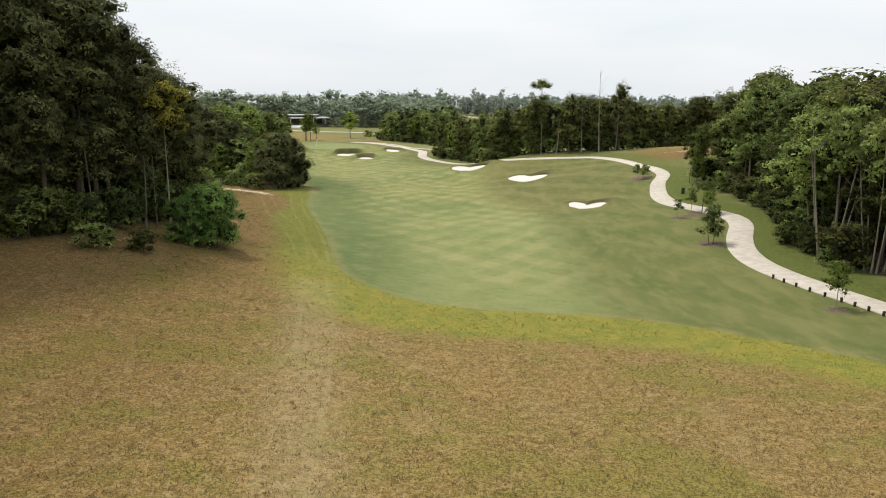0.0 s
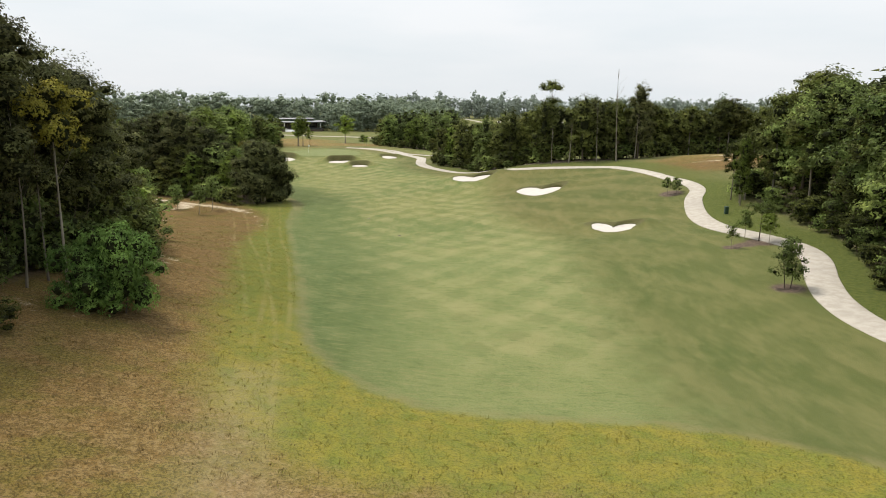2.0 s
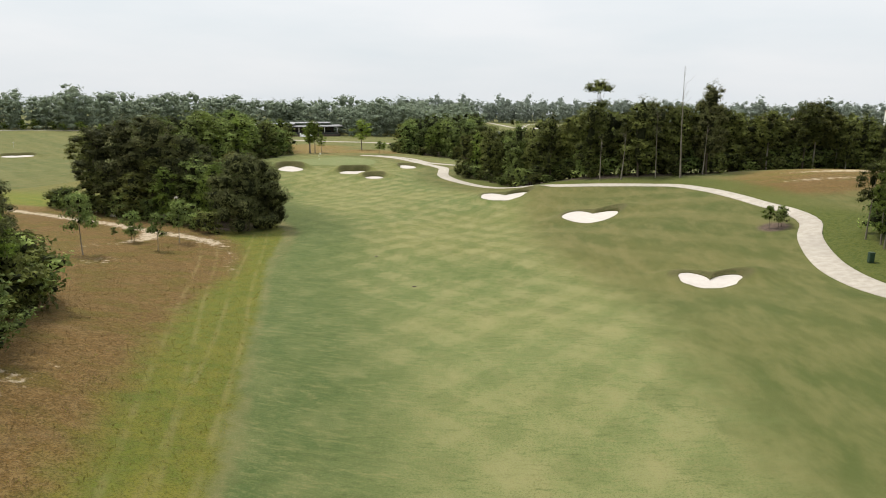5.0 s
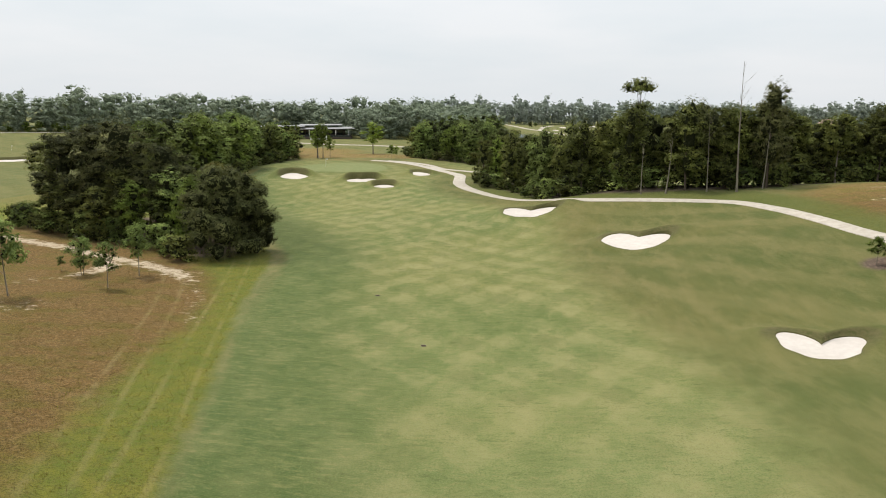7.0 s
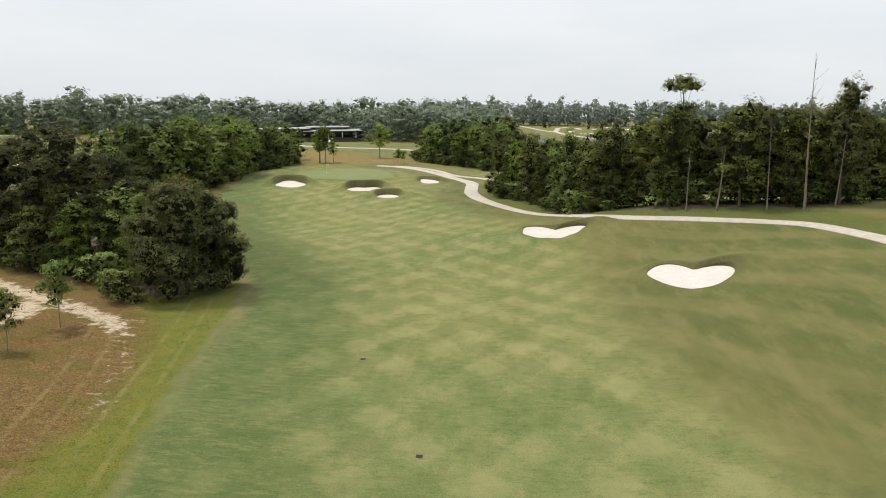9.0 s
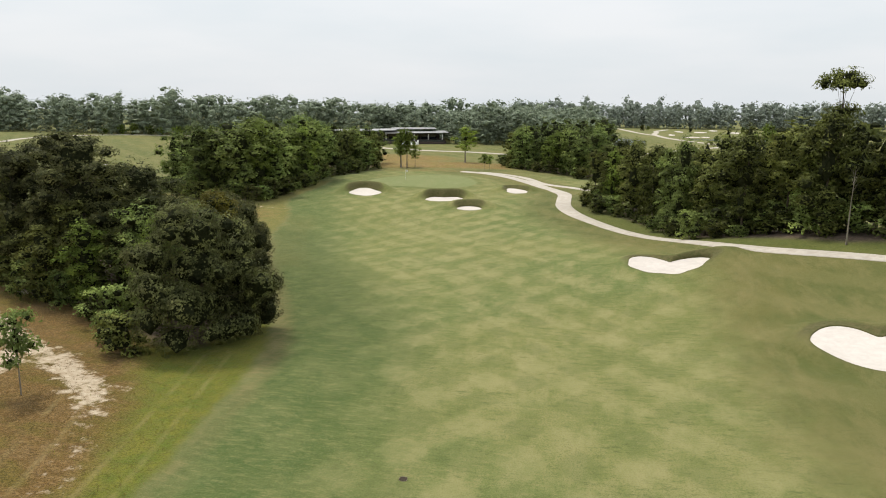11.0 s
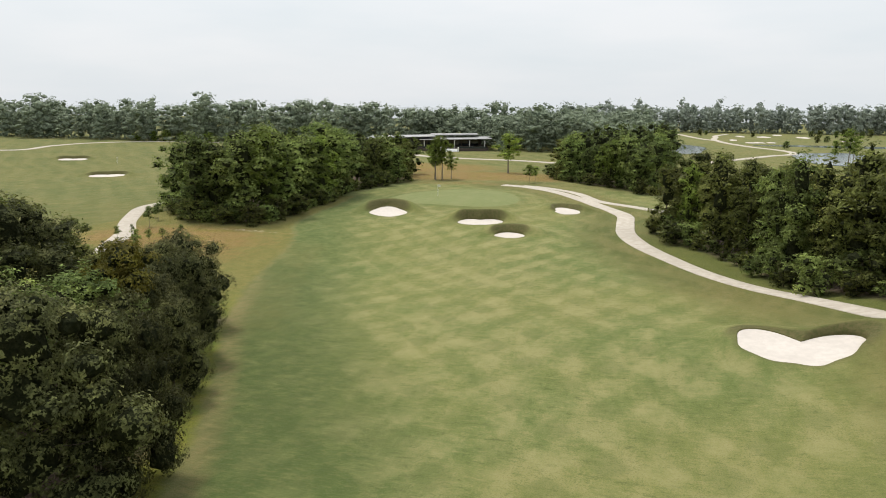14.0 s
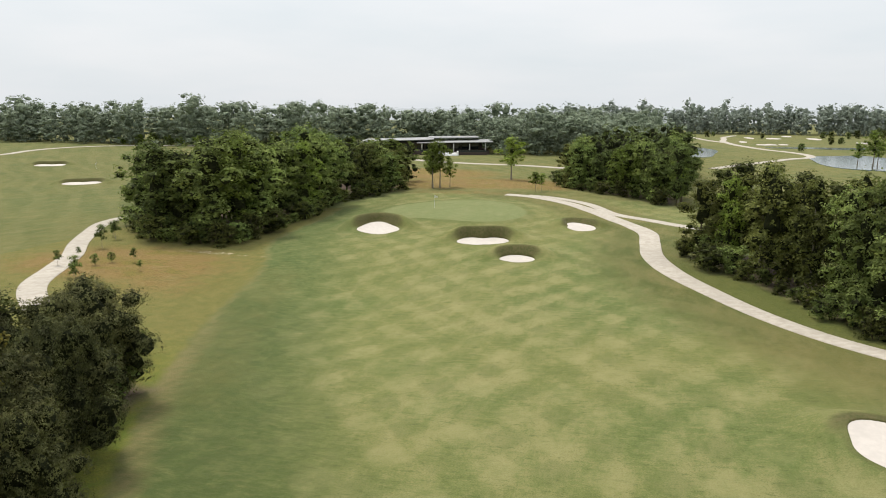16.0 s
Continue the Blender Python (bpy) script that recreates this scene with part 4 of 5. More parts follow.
def mass(name, places, leafmat, label, leaves=150, leaf=0.75, low=0.16, core=0.6, lobes=9, broad=(0.95, 1.35)):
    """The close-grown inner trees of a wood, joined: crowns of coarse sprays on straight stems."""
    rng = np.random.default_rng(len(places))
    models = []
    for k in range(6):
        lob = dome(rng, low, 1.0, 0.24 + 0.03 * (k % 3), lobes, 0.45, 0.42, 0.9)
        models.append(crown_arrays(rng, lob, leaves, leaf / 12.0, core, level=1, loose=0.8))
    V, Q, T = [], [], []
    n = 0
    sv, sf = tube([(0, 0, -0.03), (0, 0, 0.3), (0, 0, 0.7)], [0.014, 0.011, 0.006], 5)
    sv, sf = np.array(sv), np.array(sf)
    for x, y, h in places:
        v, q, t = models[int(rng.integers(6))]
        a = rng.uniform(0, 6.28)
        c, s = math.cos(a), math.sin(a)
        w = h * rng.uniform(*broad)
        both = np.concatenate([v, sv])
        p = np.column_stack([(both[:, 0] * c - both[:, 1] * s) * w + x, (both[:, 0] * s + both[:, 1] * c) * w + y, both[:, 2] * h + spot(x, y)])
        V.append(p)
        Q += [q + n, sf + n + len(v)]
        T.append(t + n)
        n += len(p)
    ob = mesh_object(name, np.concatenate(V), [f for q in Q for f in q.tolist()] + np.concatenate(T).tolist(), leafmat)
    # cores of the nearer woods get the painted inner shade, far ones leaf colour
    ob.data.materials.append(CORE_SHADE if low > 0.05 else leafmat)
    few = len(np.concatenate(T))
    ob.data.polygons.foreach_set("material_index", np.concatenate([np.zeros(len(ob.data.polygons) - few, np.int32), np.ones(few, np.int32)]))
    return tagged(ob, label, "woodland", kind="stuff")


def grow(poly, step, seed, kinds, tall, rim, group, label_kinds, wide=1.0, skip=None, choose=None):
    """A wood: separate trees along its rim, and the joined mass behind them."""
    pts, d = lattice(poly, step, seed)
    rng = np.random.default_rng(seed + 1)
    rest = []
    for (x, y), dist in zip(pts, d):
        h = tall(x, y) * rng.uniform(0.80, 1.10)
        if dist < rim and (skip is None or not skip(x, y)):
            k = int(rng.integers(len(kinds))) if choose is None else int(rng.choice(choose(x, y)))
            plant(kinds[k], x, y, h, label_kinds[k], group=group, wide=wide * rng.uniform(0.9, 1.15))
        else:
            if rng.random() < 0.5 or dist < rim + 3:
                rest.append((x, y, h))
    return rest


REST = []
CLUMP_KINDS = [FOREST[0], FOREST[3], FOREST[5], FOREST[4],
               Kind(17, 12, 0.2, 3.0, 24, 3600, 0.185, LEAF, thick=0.15, belly=0.5, lobe=0.31), Kind(18, 12, 0.2, 2.7, 24, 3600, 0.185, LEAF, thick=0.15, belly=0.6, lobe=0.31)]
CLUMP_LOOK = (LOOK[0], LOOK[3], LOOK[5], LOOK[4], "green tree hung with leaves to the ground", "green tree hung with leaves to the ground")
EDGE_LOOK = ("tall dark broadleaf tree with a high crown", "tall tree with a pale bare trunk and dark crown", "tall leafy tree at the wood's edge")


def left_height(x, y):
    return (17.5 if x < -27 else 15.4) if y < 51 else float(np.interp(y, [51, 57, 63, 70], [13.2, 11.8, 10.2, 8.8]))


REST += grow(WOOD_LEFT, 3.6, 5, TALL, left_height, 5.4, "trees of the dark wood", EDGE_LOOK, 1.15, skip=lambda x, y: x < -44 or y < 32)
REST += grow(WOOD_RIGHT, 3.7, 6, FOREST[:5] + SLIM, lambda x, y: 13.6 - 0.01 * max(0, y - 55), 6.5, "trees beside the cart path", LOOK[:5] + ("slim tree with pale stem",) * 3, 1.15, skip=lambda x, y: x > 50 or y < 42)
REST += grow(WOOD_MIDDLE, 3.9, 7, COLUMN + STEMMED + [FOREST[4]], lambda x, y: 11.4 + 0.6 * float(smooth(12, 30, x)) - 1.2 * float(smooth(4, 8, abs(x - 19))) * (15 < x < 19.5) - 1.8 * float(smooth(37, 44, x)), 5.0, "trees of the middle wood",
             ("narrow green tree with a tufted leafy crown",) * 2 + ("narrow dark green tree with a tufted crown", "light yellow-green tree with a tufted crown", "slim tree with a bare pale trunk and high dark crown", "slim tree with a bare dark trunk and high crown", "forked tree with pale stems and a high crown", LOOK[4]),
             1.15, skip=lambda x, y: x > 70, choose=lambda x, y: (0, 1, 1, 2, 2, 2, 3, 7) if x < 15 else (4, 5, 4, 2, 7, 1, 2))
DARK_REST, REST = REST, []
REST += grow(WOOD_CLUMP, 4.6, 8, CLUMP_KINDS, lambda x, y: 13.0 - 3.0 * float(smooth(245, 270, y)) - 2.4 * float(smooth(-80, -92, x)) + 1.3 * math.sin(0.33 * x) * math.sin(0.27 * y), 5.5, "trees of the rounded clump", CLUMP_LOOK, 1.3, skip=lambda x, y: x < -100 or y > 285)
REST += grow(WOOD_BACK, 4.6, 9, CLUMP_KINDS, lambda x, y: 10.6 + 0.05 * max(0, y - 275), 4.5, "trees behind the green", CLUMP_LOOK, 1.15, skip=lambda x, y: y > 310)
mass("inner_wood", DARK_REST, LEAF_DARK, "close-grown dark trees filling the woods", 170, 0.44, 0.06)
mass("inner_wood", REST, LEAF, "close-grown green trees filling the clumps", 170, 0.44, 0.06)

for line, step, back, lo, hi, group in ((WOOD_LEFT[1:9], 3.0, (-3.4, 0.5), 6.0, 8.5, "trees of the dark wood"), (WOOD_MIDDLE[0:6], 3.6, (3.0, 3.2), 5.0, 7.5, "trees of the middle wood"), (WOOD_MIDDLE[5:14], 3.2, (2.0, 6.2), 6.5, 9.0, "trees of the middle wood"), (WOOD_RIGHT[1:9], 4.2, (4.0, 0.0), 5.0, 7.5, "trees beside the cart path")):
    for x, y in curve(line, step):
        plant(FOREST[4], x + back[0] + random.uniform(-0.8, 0.8), y + back[1] + random.uniform(-0.8, 0.8), random.uniform(lo, hi), LOOK[4], group=group, wide=random.uniform(1.2, 1.5))
for k, (x, y, h) in enumerate(((-24.2, 46.2, 15.6), (-23.6, 49, 14.6), (-23.4, 52, 13.2), (-23, 55.4, 12.0), (-23.2, 58.8, 11.2), (-24.8, 62.4, 10.0), (-26.4, 66, 9.6))):
    plant(TALL[0] if k % 2 else TALL[2], x, y, h, EDGE_LOOK[0] if k % 2 else EDGE_LOOK[2], group="trees of the dark wood", wide=1.05)
for x, y, h, w, k, lab in ((-28.2, 71, 8.6, 1.3, 4, LOOK[4]), (-25.8, 66, 8.2, 1.3, 4, LOOK[4]), (-24.2, 61.8, 9.0, 1.25, 4, LOOK[4]), (-24, 57.4, 9.6, 1.25, 4, LOOK[4]), (-27.2, 74.0, 6.4, 1.0, 5, "bright green bushy tree at the wood's edge"), (-29.8, 77, 7.4, 1.2, 4, LOOK[4])):
    plant(FOREST[k], x, y, h, lab, group="trees of the dark wood", wide=w)

# the grove beside the fairway
for kind, x, y, h, w, lab in ((COVERED[0], -29.8, 125.9, 9.6, 1.0, "dense round dark tree leafed to the ground"), (COVERED[1], -28.6, 129.6, 8.0, 0.75, "dense round tree leafed to the ground"), (FOREST[5], -35.0, 129.4, 8.2, 1.1, "light green leafy tree before darker ones"),
                              (TALL[2], -46, 135.5, 14.4, 1.35, "tall dark tree of the grove"), (TALL[0], -51, 138.5, 13.8, 1.4, "tall dark tree of the grove"), (TALL[0], -41.8, 137, 11.8, 1.3, "dark tree of the grove"),
                              (SLIM[2], -57.2, 139.5, 12.0, 1.35, "leaning tree with bare stems and open crown"), (SLIM[0], -59.2, 142, 11.4, 1.35, "leaning tree with bare stems and open crown"), (FOREST[5], -42.4, 130.8, 7.2, 1.35, "light green leafy tree before darker ones"),
                              (FOREST[5], -37, 131.5, 6.4, 1.2, "light green leafy tree"), (FOREST[0], -35.5, 135.5, 8.4, 1.3, "broadleaf tree of the grove"), (COVERED[1], -42.2, 153.6, 7.6, 1.05, "dense rounded tree at the fairway's edge"),
                              (GOLD, -35.6, 138.6, 9.2, 1.1, "tree with yellowing golden leaves"), (FOREST[1], -44.5, 143, 9.2, 1.3, "broadleaf tree of the grove"), (FOREST[4], -49.5, 149, 9.0, 1.35, "dark bushy tree of the grove"),
                              (FOREST[0], -54, 145, 11.2, 1.3, "broadleaf tree of the grove"), (COVERED[0], -37.2, 146, 7.4, 0.8, "dense rounded tree of the grove"), (FOREST[2], -48, 142, 11.2, 1.2, "broad dark tree of the grove"), (COVERED[1], -40.4, 148.5, 6.6, 0.8, "dense rounded tree of the grove"),
                              (FOREST[3], -33.5, 132, 8.4, 1.3, "leafy tree of the grove"), (COVERED[1], -46.5, 157.5, 6.2, 0.85, "low rounded tree of the grove"), (FOREST[4], -40, 142, 8.2, 1.2, "dark bushy tree of the grove"), (FOREST[4], -45, 150, 7.4, 1.4, "dark bushy tree of the grove"), (COVERED[0], -33.6, 136.4, 7.0, 0.85, "dense rounded tree of the grove"),
                              (COVERED[1], -36.4, 141.4, 7.2, 0.9, "dense rounded tree of the grove"), (COVERED[1], -43.5, 147, 7.0, 0.95, "dense rounded tree of the grove"),
                              (COVERED[1], -33.4, 139.8, 5.8, 0.85, "low rounded tree of the grove"), (FOREST[3], -39.2, 133.6, 8.6, 1.4, "leafy tree of the grove"), (FOREST[4], -47.5, 132.2, 6.4, 1.5, "dark bushy tree of the grove"),
                              (FOREST[4], -52.5, 134.8, 7.0, 1.5, "dark bushy tree of the grove"), (COVERED[0], -41.6, 150.6, 7.2, 0.85, "dense rounded tree of the grove"), (TALL[0], -55.2, 138.4, 12.4, 1.35, "tall dark tree of the grove"), (COVERED[1], -50.4, 136.2, 8.4, 1.0, "dense dark tree of the grove"),
                              (FOREST[4], -45.2, 133.2, 8.4, 1.35, "dark bushy tree of the grove"), (FOREST[4], -40.6, 132.4, 6.6, 1.4, "dark bushy tree of the grove"), (FOREST[4], -55.5, 136.2, 6.0, 1.6, "dark bushy tree of the grove")):
    plant(kind, x, y, h, lab, group="trees of the grove", wide=w)

# single trees that stand out
plant(GOLD_TOP, -20.6, 51.4, 10.6, "tree with a golden yellow crown at the wood's edge", wide=1.0)
plant(UMBRELLA, 20.0, 160.8, 15.6, "tall tree with an umbrella crown above the wood", wide=1.05)
plant(TALL[2], 35.2, 149.5, 13.8, "tall dark tree rising above the wood", wide=0.95)
plant(TALL[1], 28, 156.5, 12.0, "tall tree with a bare trunk", wide=0.8)
for x, y, h in ((-54.6, 271.5, 10.2), (-53.4, 273, 10.6), (-55.4, 273.5, 9.2), (-51.6, 275, 6.4), (-42.6, 304.5, 11.0)):
    plant(PINE, x, y, h, "slender tree with a thin trunk and tufted crown behind the green", group="trees behind the green", wide=1.0 if h < 10.9 else 1.5)
for x, y, h in ((34.9, 100.2, 7.6), (36, 101.4, 8.4), (34.6, 102.2, 7.2)):
    plant(SLIM[0], x, y, h, "slim leaning tree with a bare pale stem", group="slim trees by the path", wide=1.1)
plant(FOREST[5], 34.4, 98.8, 8.0, "slim tree with light yellow-green leaves", wide=0.75)


def dead_tree(x, y, tall, label, seed, thick=0.22, bark=PALE_BARK):
    """A bare tree: a pale tapering trunk and thin broken limbs."""
    rng = np.random.default_rng(seed)
    base = new("dead_tree")
    base.location = (x, y, spot(x, y))
    limbs = []
    for k in range(11):
        z = tall * rng.uniform(0.5, 0.97)
        a, r = rng.uniform(0, 6.28), tall * rng.uniform(0.02, 0.09)
        limbs.append((r * math.cos(a), r * math.sin(a), min(tall * 1.02, z + r * 0.9)))
    me = trunk_mesh("trunk", bark, rng, tall, thick, limbs, 0.06, taper=0.90, start=0.90)
    ob = new("trunk", me)
    ob.parent = base
    return tagged(base, label, "dead tree", "bare trees")


dead_tree(30.8, 147.6, 16.6, "bare pale dead tree with broken limbs", 3, 0.14)
dead_tree(27.6, 149.8, 10.4, "slim bare dead trunk", 4, 0.09)
dead_tree(34.4, 148.6, 8.6, "slim bare dead trunk", 13, 0.1)
dead_tree(22.6, 151.6, 7.6, "bare pinkish trunk at the wood's edge", 14, 0.12)
dead_tree(19.6, 153.2, 7.2, "slim pale trunk at the wood's edge", 15, 0.09)
dead_tree(14, 170, 12.4, "leafless grey tree above the wood", 5, 0.15)
dead_tree(-21.6, 49.4, 9.0, "bare pale trunk at the wood's edge", 6, 0.075, GREY_BARK)
dead_tree(-21.6, 51.4, 8.0, "bare slim trunk at the wood's edge", 7, 0.07, GREY_BARK)
dead_tree(-23.2, 45.6, 9.5, "bare pale trunk at the wood's edge", 8, 0.075, GREY_BARK)
dead_tree(-25.5, 55, 16.8, "thin leafless tree top above the wood", 9, 0.1)
for x, y, h in ((31.2, 57.0, 12.4), (33.0, 53.6, 11.6), (32.6, 61.5, 11.0), (35.4, 50.2, 12.6)):
    plant(FAN, x, y, h, "tree with a fan of pale leaning stems", group="trees beside the cart path", wide=0.95)
dead_tree(50, 62, 18.5, "thin bare tree above the wood", 12, 0.16)

# shrubs
SHRUBS = [(-16.6, 48.8, 4.4, 0.85), (-18.2, 48.4, 3.2, 1.0), (-17.4, 50.2, 3.6, 0.9)]
for line, step in ((WOOD_LEFT[1:9], 1.7), (WOOD_RIGHT[1:10], 2.3), (WOOD_MIDDLE[0:6], 2.6), (WOOD_MIDDLE[9:12], 4.5), (WOOD_CLUMP[0:8], 2.6), (WOOD_BACK[0:5], 3.0), (WOOD_GROVE[7:10] + WOOD_GROVE[:1], 2.6)):
    way = curve(line, step)
    for x, y in way:
        SHRUBS.append((x + random.uniform(-1.2, 0.9), y + random.uniform(-0.9, 0.9), random.uniform(1.3, 3.6), random.uniform(1.0, 1.5)))
for x, y in curve(WOOD_MIDDLE[5:13], 2.2):
    SHRUBS.append((x + 1.4 + random.uniform(-0.6, 0.6), y + 4.2 + random.uniform(-0.8, 0.8), random.uniform(2.6, 4.4), random.uniform(1.2, 1.6)))
for x, y in curve(WOOD_LEFT[3:9], 1.5):
    SHRUBS.append((x - 0.6 + random.uniform(-0.6, 0.6), y + random.uniform(-0.6, 0.6), random.uniform(2.6, 4.6), random.uniform(1.0, 1.4)))
SHRUBS += [(-19.6, 57.2, 1.2, 1.3), (-18.8, 55.4, 1.0, 1.4), (-20.2, 59.4, 1.4, 1.3), (-18.2, 53, 1.0, 1.4), (-20.6, 61, 1.6, 1.2), (-19.4, 43.4, 1.3, 1.5), (-21.4, 41.6, 1.5, 1.4), (-40.6, 150.2, 3.4, 1.35), (-39.8, 147.6, 3.0, 1.4), (-39.6, 144.8, 3.2, 1.3), (-42.4, 153.8, 3.2, 1.4), (-44.6, 157.6, 3.0, 1.4), (-38.4, 142.2, 3.0, 1.3), (-46.4, 160.4, 2.6, 1.5), (-41.6, 149.0, 4.4, 1.2), (-40.8, 146.0, 4.2, 1.2), (-23, 66, 2.2, 1.5), (-21.6, 62.5, 1.8, 1.5), (-24.3, 69, 2.2, 1.5)]
for k, (x, y, h, w) in enumerate(SHRUBS):
    plant(BUSH[0] if k < 3 else BUSH[1 + k % 2], x, y, h, "leafy green shrub at the foot of the trees" if k >= 3 else "bright green leafy shrub at the wood's edge", "shrub", "shrub", "shrubs along the woods", w)

# young trees
for k, (x, y, h, kind) in enumerate(((24.5, 65.0, 3.7, 3), (25.7, 78.7, 2.2, 0), (29.15, 81.0, 3.6, 2), (29.5, 79.6, 2.8, 1), (28.4, 82.4, 2.8, 0), (29.0, 109.6, 2.3, 1), (30.0, 109.4, 2.2, 3), (30.7, 110.2, 1.6, 0), (25.0, 44.0, 3.1, 1), (-38.6, 113.1, 3.4, 3), (-33.8, 108.6, 3.9, 0),
                                      (-33.9, 114.3, 4.8, 0), (-41.3, 114.3, 1.4, 0), (-38.9, 103.5, 6.0, 0), (-82.6, 203.6, 2.8, 0), (-85, 206, 1.9, 0), (-79.2, 196.9, 3.2, 0), (-71.1, 189.2, 1.3, 3), (-71.8, 187.2, 1.4, 3), (-77.6, 191.1, 1.3, 0), (-75.6, 185.6, 1.9, 0), (-68.6, 190, 1.8, 0), (-65, 186.5, 1.3, 0),
                                      (-69.4, 181.6, 2.4, 0), (-67.8, 179.6, 2.0, 0), (-31.4, 270, 4.2, 1), (-30.2, 271.2, 3.8, 1))):
    plant(SAPLING[kind], x, y, h, "young staked tree with a small leafy crown", "sapling", "sapling", "young planted trees")

# ---- far woods, lakes and the sea ----


def far_places(rows, seed):
    """Places of far trees: belts given by two ends, a depth, a spacing and a height."""
    rng = np.random.default_rng(seed)
    out = []
    for ax, ay, bx, by, deep, step, tall in rows:
        n = int(math.hypot(bx - ax, by - ay) / (step * 0.8))
        m = max(1, int(deep / step))
        for i in range(n):
            for j in range(m):
                t = (i + rng.uniform(-0.9, 0.9)) / n
                x, y = ax + (bx - ax) * t, ay + (by - ay) * t
                L = math.hypot(bx - ax, by - ay)
                off = (j + rng.uniform(-0.8, 0.8)) * step
                x, y = x - (by - ay) / L * off, y + (bx - ax) / L * off
                h = tall * rng.uniform(0.62, 1.05) * (1.2 if rng.random() < 0.08 else 1)
                out.append((x, y, h))
                if j < 1:
                    out.append((x + rng.uniform(-5, 5), y + rng.uniform(-6, 2), h * rng.uniform(0.3, 0.55)))
    return out


# the far belts wear the leaf colours lightened for haze
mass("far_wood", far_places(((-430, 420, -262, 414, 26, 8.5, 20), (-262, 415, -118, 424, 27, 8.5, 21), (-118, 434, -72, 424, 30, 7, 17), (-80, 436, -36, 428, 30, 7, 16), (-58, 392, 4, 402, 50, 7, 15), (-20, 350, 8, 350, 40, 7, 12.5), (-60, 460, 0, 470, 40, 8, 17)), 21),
     LEAF_FAR_HAZED, "distant belt of green broadleaf trees", 560, 0.24, 0.03, 0.52, 13, (1.15, 1.9))
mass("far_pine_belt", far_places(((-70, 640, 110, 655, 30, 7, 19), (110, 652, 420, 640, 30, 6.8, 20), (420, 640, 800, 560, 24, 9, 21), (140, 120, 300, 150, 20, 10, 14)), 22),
     LEAF_GREY_HAZED, "distant belt of grey-green casuarina trees, paled for haze", 130, 0.54, 0.02)
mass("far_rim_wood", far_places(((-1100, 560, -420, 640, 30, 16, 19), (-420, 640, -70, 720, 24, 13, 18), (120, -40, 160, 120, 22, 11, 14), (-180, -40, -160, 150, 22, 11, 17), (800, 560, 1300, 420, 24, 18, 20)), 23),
     LEAF_FAR_HAZED, "distant rim of woodland", 60, 0.8, 0.03, 0.66)
for k, (x, y, h) in enumerate([(-250 + 8.5 * i + random.uniform(-2, 2), 409.5 + random.uniform(-2, 1), random.uniform(3.2, 5.6)) for i in range(17)]):
    plant(BUSH[3], x, y, h, "rounded young tree planted before the far belt", "young_tree", "tree", "young trees by the ridge path", random.uniform(0.8, 1.1))
for k, (x, y, h) in enumerate(((61, 372, 11.5), (63.5, 376, 8.5), (58, 377, 7.5), (60, 583, 3), (95, 592, 4), (101, 600, 4), (108, 590, 4), (116, 604, 5), (124, 596, 4), (131, 606, 5), (56, 452, 3.5), (83, 520, 4), (88, 522, 3.5), (30, 596, 4), (34, 604, 3))):
    plant(PINE if k < 3 else BUSH[1 + k % 2], x, y, h, "lone tree on the far golf course", group="lone trees of the far course", wide=1.3 if k < 3 else 0.8)


def sheet(name, cx, cy, rx, ry, z, material, label, turn=0.0, wob=0.16, kind="structure", seed=1):
    """A flat rounded sheet of water or sand with an uneven shore."""
    n = 48
    v = []
    for i in range(n):
        a = 2 * math.pi * i / n
        r = 1 + wob * math.sin(2 * a + seed) + wob * 0.6 * math.sin(5 * a + 2 * seed)
        u, w = rx * r * math.cos(a), ry * r * math.sin(a)
        v.append((cx + u * math.cos(turn) - w * math.sin(turn), cy + u * math.sin(turn) + w * math.cos(turn), z))
    v += [(x, y, z - 0.4) for x, y, _ in v]
    f = [tuple(range(n))] + [(i, i + n, (i + 1) % n + n, (i + 1) % n) for i in range(n)]
    return tagged(mesh_object(name, v, f, material), label, name.replace("_", " "), kind=kind)


for k, (x, y, rx, ry) in enumerate(((9, 436, 12, 38), (66, 392, 17, 40), (96, 480, 44, 9))):
    sheet("pond", x, y, rx, ry, spot(x, y) + 0.12, WATER, "still pale pond on the far golf course", seed=k, wob=0.10)
for k, (x, y, rx, ry) in enumerate(((43, 533, 2, 8), (66, 583, 3.6, 10), (48.8, 505, 2.6, 6), (53.2, 508, 2.2, 6), (53.3, 587, 2.4, 9), (88.5, 584, 4, 10), (79.6, 618, 3, 9), (59, 510, 2, 6), (104, 540, 4, 9))):
    tagged(sheet("far_bunker", x, y, rx, ry, spot(x, y) + 0.15, SAND, "small white sand bunker on the far golf course", kind="", seed=k), category="bunker", group="far bunkers")
ribbon("far_path", curve([(49, 622), (39, 590), (36.9, 565), (33.5, 540), (34, 515), (36, 495), (39.7, 477), (44, 460), (49.8, 446), (53.5, 430), (52.4, 416), (48, 408), (43.2, 403), (34, 388), (27, 377), (12, 356)], 4), 3.2, CONCRETE, "pale cart path on the far golf course", 0.15)
ribbon("far_path_spur", curve([(12, 640), (19.8, 591), (24, 560), (29, 535), (33.5, 522)], 5), 3.0, CONCRETE, "pale spur of the far cart path", 0.14)

sea_v = [(-4900, 1000, -5.0), (4900, 1000, -5.0), (4900, 4900, -5.0), (-4900, 4900, -5.0)]
tagged(mesh_object("sea", sea_v, [(0, 1, 2, 3)], WATER), "pale calm sea at the horizon", "sea", kind="structure")

# ---- flag, posts, bin, stone ----


